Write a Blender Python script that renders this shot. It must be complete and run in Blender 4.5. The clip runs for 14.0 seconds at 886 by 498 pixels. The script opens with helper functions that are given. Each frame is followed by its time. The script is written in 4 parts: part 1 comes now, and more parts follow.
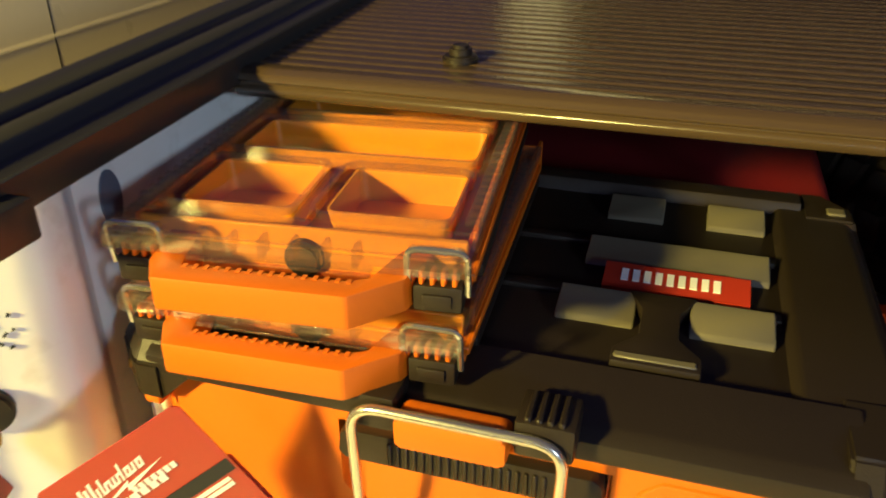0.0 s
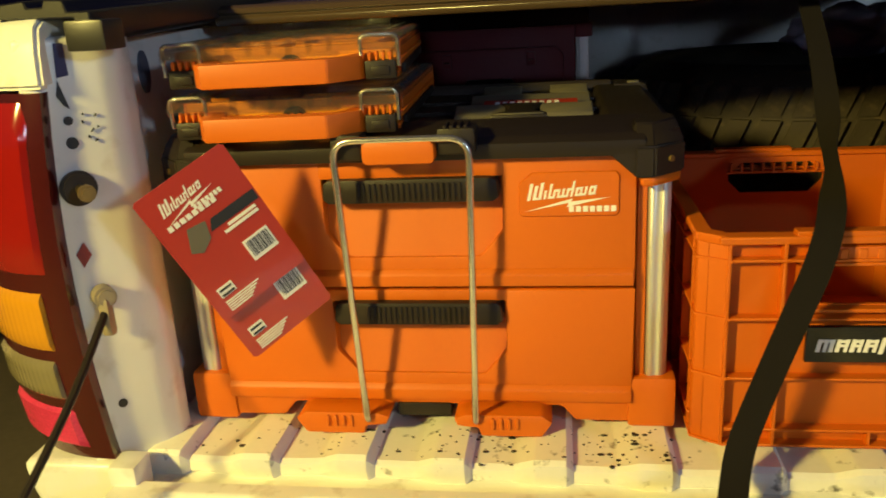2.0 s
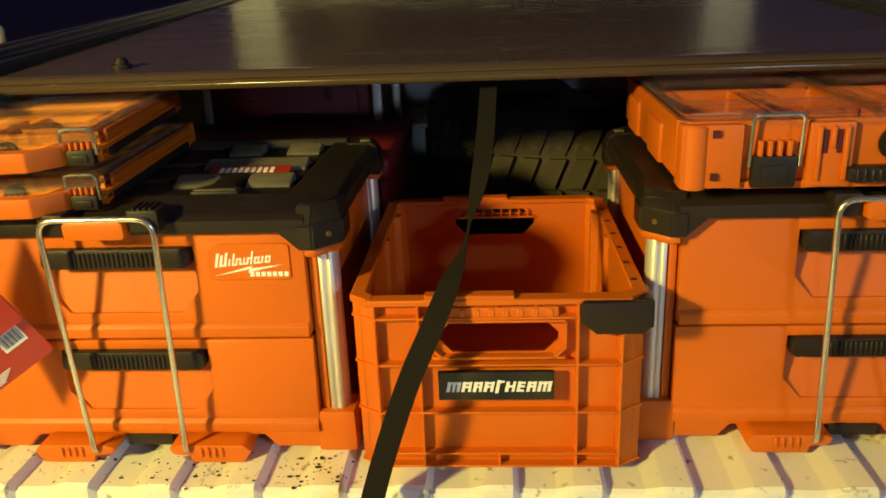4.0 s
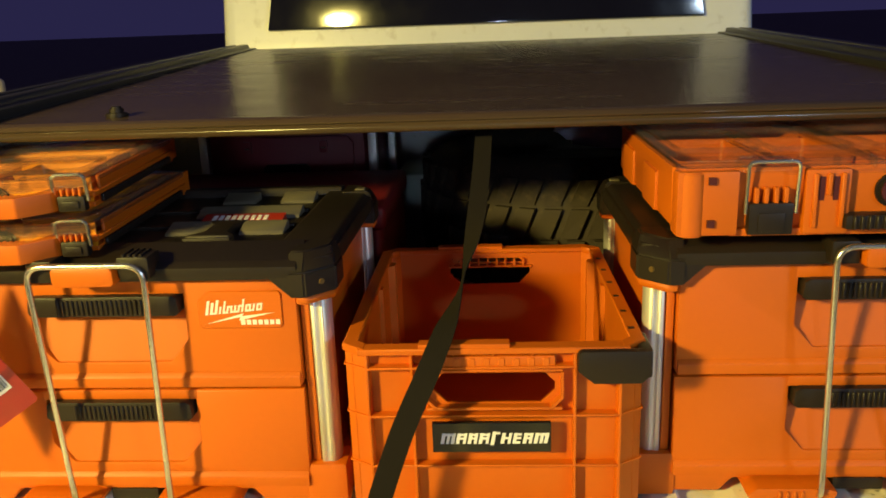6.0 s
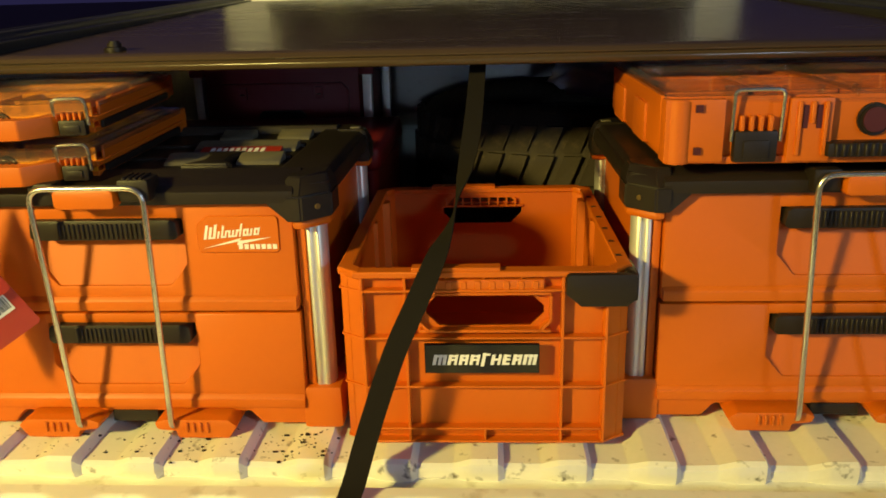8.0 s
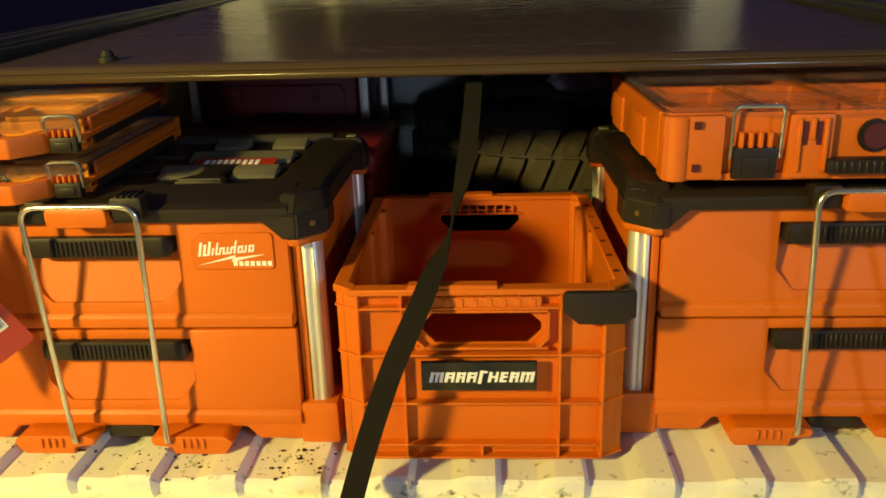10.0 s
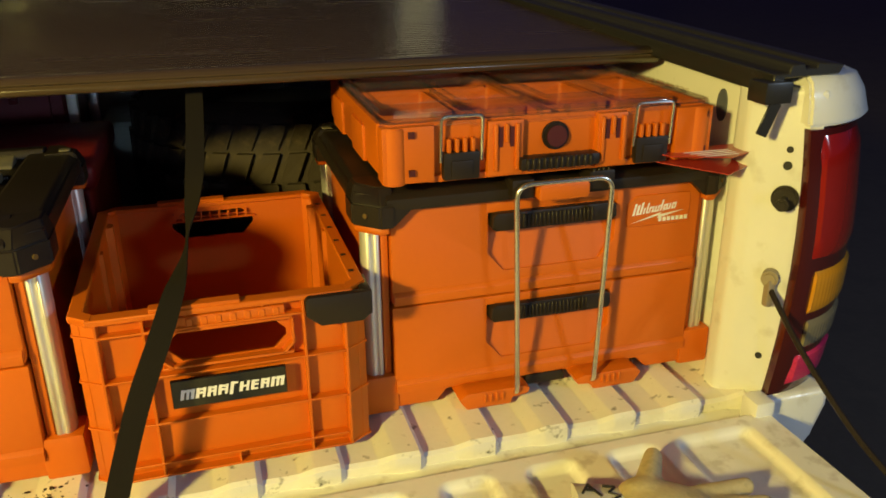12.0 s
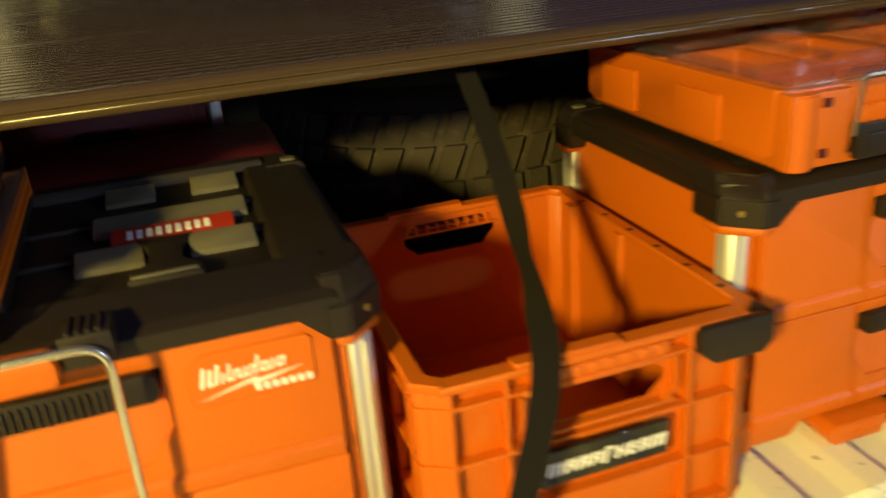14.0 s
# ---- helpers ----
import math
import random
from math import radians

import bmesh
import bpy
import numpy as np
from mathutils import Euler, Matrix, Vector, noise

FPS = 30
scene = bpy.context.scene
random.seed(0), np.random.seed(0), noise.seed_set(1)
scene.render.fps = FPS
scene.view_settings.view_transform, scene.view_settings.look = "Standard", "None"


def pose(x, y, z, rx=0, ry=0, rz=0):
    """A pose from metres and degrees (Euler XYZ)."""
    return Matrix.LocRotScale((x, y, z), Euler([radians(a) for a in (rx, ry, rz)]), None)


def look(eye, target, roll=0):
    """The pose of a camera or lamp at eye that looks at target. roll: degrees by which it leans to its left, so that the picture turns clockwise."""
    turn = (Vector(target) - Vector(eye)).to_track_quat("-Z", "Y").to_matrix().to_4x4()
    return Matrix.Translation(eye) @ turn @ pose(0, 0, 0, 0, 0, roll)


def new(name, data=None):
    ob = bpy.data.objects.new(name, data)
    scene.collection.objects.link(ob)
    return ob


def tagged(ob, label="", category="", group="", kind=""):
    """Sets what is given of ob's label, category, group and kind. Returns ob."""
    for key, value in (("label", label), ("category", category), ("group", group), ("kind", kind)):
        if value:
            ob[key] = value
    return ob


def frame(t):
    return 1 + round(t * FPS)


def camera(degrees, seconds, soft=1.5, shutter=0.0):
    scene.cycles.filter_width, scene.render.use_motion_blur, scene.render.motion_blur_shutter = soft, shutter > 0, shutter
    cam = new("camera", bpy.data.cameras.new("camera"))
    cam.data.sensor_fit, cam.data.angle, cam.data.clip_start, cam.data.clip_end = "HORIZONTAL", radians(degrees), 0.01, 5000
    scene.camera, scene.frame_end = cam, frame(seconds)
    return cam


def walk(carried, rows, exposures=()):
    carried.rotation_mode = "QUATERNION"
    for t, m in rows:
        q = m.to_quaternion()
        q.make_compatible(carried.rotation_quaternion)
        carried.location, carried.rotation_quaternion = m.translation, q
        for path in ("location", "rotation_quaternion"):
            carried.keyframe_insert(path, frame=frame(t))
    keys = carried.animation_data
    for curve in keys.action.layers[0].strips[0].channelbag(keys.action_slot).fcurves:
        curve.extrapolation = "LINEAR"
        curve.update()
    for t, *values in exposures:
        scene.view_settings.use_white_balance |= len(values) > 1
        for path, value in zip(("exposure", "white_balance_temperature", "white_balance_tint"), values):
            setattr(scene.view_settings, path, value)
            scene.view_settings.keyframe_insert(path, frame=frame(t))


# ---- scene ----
cam = camera(57.7, 14.0, soft=1.7, shutter=0.35)
PATH = [
    (0, (0.017, 0.042, 0.662), (-0.51, 1.733, -0.267), -0.1),
    (0.5, (0.083, -0.128, 0.646), (-0.565, 1.641, -0.025), -2.3),
    (1, (0.047, -0.317, 0.608), (-0.503, 1.515, 0.024), -3.8),
    (1.5, (0.038, -0.355, 0.54), (-0.28, 1.515, -0.094), -2.9),
    (2, (0.066, -0.362, 0.47), (-0.228, 1.522, -0.132), -3.3),
    (2.5, (0.178, -0.362, 0.577), (-0.066, 1.51, -0.085), -3.4),
    (3, (0.356, -0.455, 0.607), (0.197, 1.422, -0.065), -2.9),
    (5.5, (0.383, -0.438, 0.59), (0.247, 1.461, -0.022), -2.1),
    (6, (0.378, -0.44, 0.59), (0.249, 1.481, 0.048), -2.1),
    (6.5, (0.376, -0.458, 0.564), (0.252, 1.465, 0.026), -1.8),
    (7, (0.375, -0.472, 0.551), (0.256, 1.449, 0.009), -1.4),
    (7.5, (0.377, -0.479, 0.541), (0.262, 1.431, -0.039), -1.4),
    (8, (0.38, -0.479, 0.546), (0.265, 1.421, -0.065), -1.5),
    (10.5, (0.385, -0.457, 0.606), (0.275, 1.425, -0.061), -1.8),
    (11, (0.391, -0.474, 0.646), (0.543, 1.389, -0.067), -1.0),
    (11.5, (0.392, -0.498, 0.653), (0.869, 1.299, -0.082), -0.2),
    (12, (0.381, -0.498, 0.645), (0.904, 1.287, -0.09), -0.4),
    (12.5, (0.371, -0.49, 0.643), (0.886, 1.294, -0.102), -0.2),
    (13, (0.332, -0.477, 0.638), (0.837, 1.305, -0.116), 0.3),
    (13.5, (0.23, -0.406, 0.636), (0.715, 1.371, -0.144), -0.1),
    (14, (0.063, -0.144, 0.603), (0.599, 1.618, -0.176), -4.7),
]
walk(cam, [(t, look(eye, target, roll)) for t, eye, target, roll in PATH], exposures=[(0.0, 0.75), (0.5, 0.60), (1.0, 0.15), (1.5, -0.10), (2.0, -0.25), (2.5, -0.40), (3.0, 0.0), (5.5, 0.05), (6.5, 0.17), (7.0, 0.0), (8.0, -0.12), (10.5, 0.0), (11.5, -0.05), (12.5, -0.05), (13.5, 0.05), (14.0, 0.20)])

# ---------------------------------------------------------------- world and lamps
world = bpy.data.worlds.new("night")
world.use_nodes = True
scene.world = world
bg = world.node_tree.nodes["Background"]
bg.inputs[0].default_value = (0.14, 0.12, 0.42, 1)
bg.inputs[1].default_value = 0.13


def lamp(name, at, watts, colour, size):
    data = bpy.data.lights.new(name, "POINT")
    data.energy, data.color, data.shadow_soft_size = watts, colour, size
    ob = new(name, data)
    ob.location = at
    return ob


lamp("sodium_lamp", (-1.53, -1.52, 1.33), 478, (1.0, 0.80, 0.20), 0.13)
lamp("white_lamp", (4.6, -3.6, 1.90), 310, (0.62, 0.80, 1.0), 0.30)
lamp("lot_lamp", (0.75, -6.0, 0.95), 95, (0.60, 0.76, 1.0), 0.12)

# ---------------------------------------------------------------- materials


def material(name, colour, rough=0.5, metal=0.0, vary=0.12, grain=60.0, bump=0.1, dirt=0.0, dirt_colour=(0.03, 0.025, 0.02), spec=0.5, coat=0.0, stretch=(1, 1, 1), dirt_scale=9.0, dirt_edge=0.58):
    """A surface with grain, broad stains and fine relief."""
    m = bpy.data.materials.new(name)
    m.use_nodes = True
    t = m.node_tree
    n, link = t.nodes, t.links.new
    b = n["Principled BSDF"]
    co = n.new("ShaderNodeTexCoord")
    mp = n.new("ShaderNodeMapping")
    mp.inputs["Scale"].default_value = stretch
    link(co.outputs["Object"], mp.inputs[0])
    fine, broad = n.new("ShaderNodeTexNoise"), n.new("ShaderNodeTexNoise")
    fine.inputs["Scale"].default_value, fine.inputs["Detail"].default_value = grain, 5
    broad.inputs["Scale"].default_value, broad.inputs["Detail"].default_value = dirt_scale, 6
    link(mp.outputs[0], fine.inputs["Vector"])
    link(mp.outputs[0], broad.inputs["Vector"])
    mix = n.new("ShaderNodeMix")
    mix.data_type = "RGBA"
    mix.inputs[6].default_value = (*[c * (1 - vary) for c in colour], 1)
    mix.inputs[7].default_value = (*[min(1, c * (1 + vary)) for c in colour], 1)
    both = n.new("ShaderNodeMath")
    both.operation = "MULTIPLY_ADD"
    link(fine.outputs[0], both.inputs[0])
    both.inputs[1].default_value = 0.5
    half = n.new("ShaderNodeMath")
    half.operation = "MULTIPLY"
    half.inputs[1].default_value = 0.5
    link(broad.outputs[0], half.inputs[0])
    link(half.outputs[0], both.inputs[2])
    link(both.outputs[0], mix.inputs[0])
    colour_out = mix.outputs[2]
    if dirt > 0:
        ramp = n.new("ShaderNodeValToRGB")
        ramp.color_ramp.elements[0].position, ramp.color_ramp.elements[1].position = dirt_edge, dirt_edge + 0.12
        second = n.new("ShaderNodeTexNoise")
        second.inputs["Scale"].default_value, second.inputs["Detail"].default_value = dirt_scale * 4, 8
        link(mp.outputs[0], second.inputs["Vector"])
        link(second.outputs[0], ramp.inputs[0])
        amount = n.new("ShaderNodeMath")
        amount.operation = "MULTIPLY"
        amount.inputs[1].default_value = dirt
        link(ramp.outputs[0], amount.inputs[0])
        soil = n.new("ShaderNodeMix")
        soil.data_type = "RGBA"
        link(amount.outputs[0], soil.inputs[0])
        link(colour_out, soil.inputs[6])
        soil.inputs[7].default_value = (*dirt_colour, 1)
        colour_out = soil.outputs[2]
    link(colour_out, b.inputs["Base Color"])
    rr = n.new("ShaderNodeMapRange")
    rr.inputs[3].default_value, rr.inputs[4].default_value = max(0.02, rough - 0.08), min(1, rough + 0.08)
    link(broad.outputs[0], rr.inputs[0])
    link(rr.outputs[0], b.inputs["Roughness"])
    b.inputs["Metallic"].default_value = metal
    b.inputs["Specular IOR Level"].default_value = spec
    b.inputs["Coat Weight"].default_value = coat
    b.inputs["Coat Roughness"].default_value = 0.08
    if bump > 0:
        bp = n.new("ShaderNodeBump")
        bp.inputs["Strength"].default_value, bp.inputs["Distance"].default_value = bump, 0.001
        link(fine.outputs[0], bp.inputs["Height"])
        link(bp.outputs[0], b.inputs["Normal"])
    return m


def clear_plastic(name, tint, gloss=0.05):
    m = bpy.data.materials.new(name)
    m.use_nodes = True
    t = m.node_tree
    n, link = t.nodes, t.links.new
    n.remove(n["Principled BSDF"])
    thin, shine, mix, fr, curve = n.new("ShaderNodeBsdfTransparent"), n.new("ShaderNodeBsdfGlossy"), n.new("ShaderNodeMixShader"), n.new("ShaderNodeLayerWeight"), n.new("ShaderNodeMath")
    thin.inputs[0].default_value = (*tint, 1)
    shine.inputs["Roughness"].default_value = gloss
    fr.inputs[0].default_value = 0.25
    curve.operation, curve.inputs[1].default_value, curve.inputs[2].default_value = "MULTIPLY_ADD", 0.34, 0.05
    link(fr.outputs["Facing"], curve.inputs[0])
    link(curve.outputs[0], mix.inputs[0])
    link(thin.outputs[0], mix.inputs[1])
    link(shine.outputs[0], mix.inputs[2])
    haze, veil = n.new("ShaderNodeBsdfDiffuse"), n.new("ShaderNodeMixShader")
    haze.inputs[0].default_value = (0.72, 0.70, 0.66, 1)
    scuff, amount = n.new("ShaderNodeTexNoise"), n.new("ShaderNodeMapRange")
    scuff.inputs["Scale"].default_value, scuff.inputs["Detail"].default_value = 35, 6
    amount.inputs[1].default_value, amount.inputs[2].default_value = 0.35, 0.75
    amount.inputs[3].default_value, amount.inputs[4].default_value = 0.003, 0.022
    link(scuff.outputs[0], amount.inputs[0])
    link(amount.outputs[0], veil.inputs[0])
    link(mix.outputs[0], veil.inputs[1])
    link(haze.outputs[0], veil.inputs[2])
    link(veil.outputs[0], n["Material Output"].inputs[0])
    return m


RED = material("red_plastic", (0.60, 0.126, 0.002), 0.48, spec=0.42, grain=900, bump=0.12, vary=0.06)
# Red plastic with the shade under the bed cover put into its colour.
RED_SHADED = material("red_plastic_in_shade", (0.19, 0.009, 0.013), 0.5, grain=900, bump=0.12, vary=0.08)
BLACK = material("black_plastic", (0.018, 0.0125, 0.009), 0.44, spec=0.35, grain=900, bump=0.25, vary=0.15)
GREY = material("grey_plastic", (0.13, 0.115, 0.08), 0.4, grain=700, bump=0.15, vary=0.1)
RUBBER = material("tyre_rubber", (0.050, 0.037, 0.024), 0.75, grain=200, bump=0.4, vary=0.3, dirt=0.5, dirt_colour=(0.15, 0.105, 0.055))
STEEL = material("zinc_wire", (0.66, 0.64, 0.58), 0.24, 0.92, grain=300, bump=0.05)
ALU = material("brushed_aluminium", (0.72, 0.71, 0.68), 0.45, 0.6, grain=240, bump=0.1, stretch=(1, 1, 0.04))
PAINT = material("white_truck_paint", (0.76, 0.76, 0.73), 0.32, grain=40, bump=0.03, vary=0.05, dirt=0.25, dirt_colour=(0.30, 0.24, 0.14), dirt_scale=6, coat=0.3)
BED = material("worn_bed_paint", (0.82, 0.80, 0.73), 0.5, grain=120, bump=0.25, vary=0.08, dirt=0.9, dirt_colour=(0.035, 0.03, 0.022), dirt_scale=13, dirt_edge=0.62)
GATE = material("scuffed_tailgate_paint", (0.87, 0.85, 0.78), 0.42, grain=90, bump=0.15, vary=0.06, dirt=0.32, dirt_colour=(0.24, 0.17, 0.08), dirt_scale=8, dirt_edge=0.56)
COVER = material("cover_slats", (0.066, 0.042, 0.022), 0.25, grain=300, bump=0.1, vary=0.2, stretch=(0.2, 3, 1), spec=0.8)
RAIL = material("rail_black", (0.020, 0.019, 0.018), 0.38, grain=200, bump=0.1, vary=0.2, stretch=(1, 0.1, 1))
CAR = material("beige_car_paint", (0.68, 0.58, 0.42), 0.30, grain=50, bump=0.02, vary=0.05, coat=0.5)
GLASS_DARK = material("dark_glass", (0.006, 0.006, 0.008), 0.06, grain=20, bump=0.0, vary=0.1, spec=0.8)
GROUND = material("dirty_asphalt", (0.105, 0.082, 0.055), 0.85, grain=40, bump=0.6, vary=0.3, dirt=0.5, dirt_scale=1.5, dirt_edge=0.5, dirt_colour=(0.08, 0.065, 0.045))
STRAP = material("webbing", (0.011, 0.0085, 0.006), 0.9, spec=0.2, grain=900, bump=0.6, vary=0.3)
CARD = material("tag_card", (0.42, 0.034, 0.018), 0.30, grain=200, bump=0.02, vary=0.04, coat=0.4)
WHITE = material("white_print", (0.80, 0.79, 0.76), 0.5, grain=200, bump=0.0, vary=0.04)
INK = material("black_print", (0.015, 0.015, 0.015), 0.45, grain=200, bump=0.0, vary=0.1)
SIGN = material("black_sign", (0.012, 0.012, 0.011), 0.14, grain=200, bump=0.02, vary=0.1)
BLUE = material("dark_blue_tape", (0.015, 0.012, 0.09), 0.5, grain=200, bump=0.1)
MAROON = material("maroon_sticker", (0.20, 0.02, 0.02), 0.5, grain=200, bump=0.1)
LEATHER = material("tan_leather", (0.56, 0.46, 0.25), 0.75, grain=120, bump=0.8, vary=0.3, dirt=0.22, dirt_colour=(0.22, 0.16, 0.08), dirt_scale=14, dirt_edge=0.52)
CANVAS = material("white_cuff", (0.68, 0.66, 0.58), 0.85, grain=300, bump=0.6, vary=0.1)
# Red bin plastic, made yellower for the lamp glow under the clear lid.
BIN_LIT = material("red_bins_lit_yellow", (0.72, 0.25, 0.008), 0.35, spec=0.5, grain=900, bump=0.08, vary=0.06)
LENS_RED = material("red_lens", (0.25, 0.008, 0.005), 0.14, grain=60, bump=0.05, vary=0.15, coat=0.6)
LENS_DARK = material("dark_red_lens_frame", (0.055, 0.006, 0.006), 0.16, grain=60, bump=0.02, coat=0.6)
LENS_AMBER = material("amber_lens", (0.58, 0.25, 0.010), 0.16, grain=60, bump=0.05, vary=0.1, coat=0.6)
LENS_CLEAR = material("clear_lens", (0.20, 0.17, 0.10), 0.16, grain=60, bump=0.05, vary=0.15, coat=0.6)
LENS_REFLECT = material("reflector_lens", (0.62, 0.03, 0.10), 0.20, grain=420, bump=1.0, vary=0.9)
BIN_GREEN = material("pale_green_plastic", (0.34, 0.40, 0.34), 0.5, grain=200, bump=0.1, vary=0.1)
BAG = material("grey_bag", (0.52, 0.50, 0.62), 0.3, grain=60, bump=0.5, vary=0.15)
BRASS = material("brass_screw", (0.30, 0.20, 0.07), 0.35, 0.7, grain=300, bump=0.05)
LUG = material("tarnished_lug", (0.34, 0.28, 0.19), 0.5, 0.3, grain=300, bump=0.1, vary=0.25)
# Blue-grey that paints the dim bluish light inside the wall holes.
HOLLOW = material("dim_hollow", (0.10, 0.11, 0.15), 0.6, grain=60, bump=0.05)
# Red plastic darkened to the tone of a shaded recess.
RECESS_SHADE = material("shadowed_red", (0.07, 0.008, 0.006), 0.5, grain=300, bump=0.1)
CLEAR = clear_plastic("clear_plastic", (0.92, 0.89, 0.85))
RIM_BLACK = material("black_wheel", (0.012, 0.012, 0.012), 0.35, metal=0.3, grain=100, bump=0.05)

# ---------------------------------------------------------------- mesh helpers


def merge(bm, other):
    me = bpy.data.meshes.new("tmp")
    other.to_mesh(me)
    other.free()
    bm.from_mesh(me)
    bpy.data.meshes.remove(me)
    return bm


def box(x0, x1, y0, y1, z0, z1, bev=0.0, seg=2, into=None):
    b = bmesh.new()
    bmesh.ops.create_cube(b, size=1, matrix=Matrix.Translation(((x0 + x1) / 2, (y0 + y1) / 2, (z0 + z1) / 2)) @ Matrix.Diagonal((x1 - x0, y1 - y0, z1 - z0, 1)))
    if bev:
        bmesh.ops.bevel(b, geom=b.edges[:], offset=bev, segments=seg, affect="EDGES", profile=0.6)
    return merge(into, b) if into else b


def prism(pts, axis, a, b_, bev=0.0, seg=2, into=None, taper=1.0, centre=(0, 0)):
    """A polygon drawn across an axis, drawn out from a to b_."""
    b = bmesh.new()

    def place(p, h, k):
        u, v = centre[0] + (p[0] - centre[0]) * k, centre[1] + (p[1] - centre[1]) * k
        return {"x": (h, u, v), "y": (u, h, v), "z": (u, v, h)}[axis]

    low = [b.verts.new(place(p, a, 1)) for p in pts]
    top = [b.verts.new(place(p, b_, taper)) for p in pts]
    b.faces.new(low)
    b.faces.new(top[::-1])
    for i in range(len(pts)):
        j = (i + 1) % len(pts)
        b.faces.new((low[j], low[i], top[i], top[j]))
    bmesh.ops.recalc_face_normals(b, faces=b.faces[:])
    if bev:
        bmesh.ops.bevel(b, geom=b.edges[:], offset=bev, segments=seg, affect="EDGES", profile=0.6)
    return merge(into, b) if into else b


def rounded(x0, x1, z0, z1, r, n=4):
    pts = []
    for cx, cz, a in ((x1 - r, z1 - r, 0), (x0 + r, z1 - r, 90), (x0 + r, z0 + r, 180), (x1 - r, z0 + r, 270)):
        for i in range(n + 1):
            t = radians(a + 90 * i / n)
            pts.append((cx + r * math.cos(t), cz + r * math.sin(t)))
    return pts


def chamfered(x0, x1, z0, z1, c):
    return [(x0 + c, z0), (x1 - c, z0), (x1, z0 + c), (x1, z1 - c), (x1 - c, z1), (x0 + c, z1), (x0, z1 - c), (x0, z0 + c)]


def fillet(pts, r, n=6):
    pts = [Vector(p) for p in pts]
    out = [pts[0]]
    for p, q, s in zip(pts, pts[1:], pts[2:]):
        u, v = (p - q).normalized(), (s - q).normalized()
        k = min(r, (p - q).length * 0.49, (s - q).length * 0.49)
        for i in range(n + 1):
            t = i / n
            out.append((q + u * k) * (1 - t) ** 2 + q * 2 * t * (1 - t) + (q + v * k) * t ** 2)
    return out + [pts[-1]]


def tube(pts, r, n=10, into=None):
    b = bmesh.new()
    pts = [Vector(p) for p in pts]
    ring, side = [], None
    for i, p in enumerate(pts):
        d = (pts[min(i + 1, len(pts) - 1)] - pts[max(i - 1, 0)]).normalized()
        side = d.orthogonal().normalized() if side is None else (side - d * side.dot(d)).normalized()
        up = d.cross(side)
        ring.append([b.verts.new(p + (side * math.cos(2 * math.pi * k / n) + up * math.sin(2 * math.pi * k / n)) * r) for k in range(n)])
    for a, c in zip(ring, ring[1:]):
        for k in range(n):
            b.faces.new((a[k], a[(k + 1) % n], c[(k + 1) % n], c[k]))
    b.faces.new(ring[0][::-1])
    b.faces.new(ring[-1])
    return merge(into, b) if into else b


def disc(at, axis, r, depth, n=24, bev=0.0, r2=None, into=None):
    b = bmesh.new()
    turn = Vector(axis).to_track_quat("Z", "Y").to_matrix().to_4x4()
    bmesh.ops.create_cone(b, cap_ends=True, segments=n, radius1=r, radius2=r if r2 is None else r2, depth=depth, matrix=Matrix.Translation(at) @ turn)
    if bev:
        bmesh.ops.bevel(b, geom=[e for e in b.edges if len(e.link_faces) == 2 and e.calc_face_angle(0) > 0.8], offset=bev, segments=2, affect="EDGES")
    return merge(into, b) if into else b


def holed(x0, x1, z0, z1, hx0, hx1, hz0, hz1, y0, y1, c=0.012, into=None):
    """A wall with one chamfered hole through it."""
    out = chamfered(x0, x1, z0, z1, 0.0005)
    hole = chamfered(hx0, hx1, hz0, hz1, c)
    b = bmesh.new()
    rings = [[b.verts.new((p[0], y, p[1])) for p in pts] for y in (y0, y1) for pts in (out, hole)]
    o0, h0, o1, h1 = rings
    for i in range(8):
        j = (i + 1) % 8
        b.faces.new((o0[i], o0[j], h0[j], h0[i]))
        b.faces.new((o1[j], o1[i], h1[i], h1[j]))
        b.faces.new((o0[j], o0[i], o1[i], o1[j]))
        b.faces.new((h0[i], h0[j], h1[j], h1[i]))
    bmesh.ops.recalc_face_normals(b, faces=b.faces[:])
    return merge(into, b) if into else b


def to_object(name, bm, mat, angle=40):
    me = bpy.data.meshes.new(name)
    bm.to_mesh(me)
    bm.free()
    me.materials.append(mat)
    me.polygons.foreach_set("use_smooth", [True] * len(me.polygons))
    me.set_sharp_from_angle(angle=radians(angle))
    return new(name, me)


def part(name, bm, mat, parent, label="", angle=40):
    ob = to_object(name, bm, mat, angle)
    ob.parent = parent
    if label:
        ob["label"] = label
    return ob


def thing(name, label, category, at=(0, 0, 0), turn=0.0, group=""):
    ob = new(name)
    ob.empty_display_size = 0.05
    ob.matrix_basis = pose(*at, 0, 0, turn)
    return tagged(ob, label, category, group)


def moved(bm, m):
    bmesh.ops.transform(bm, matrix=m, verts=bm.verts[:])
    return bm


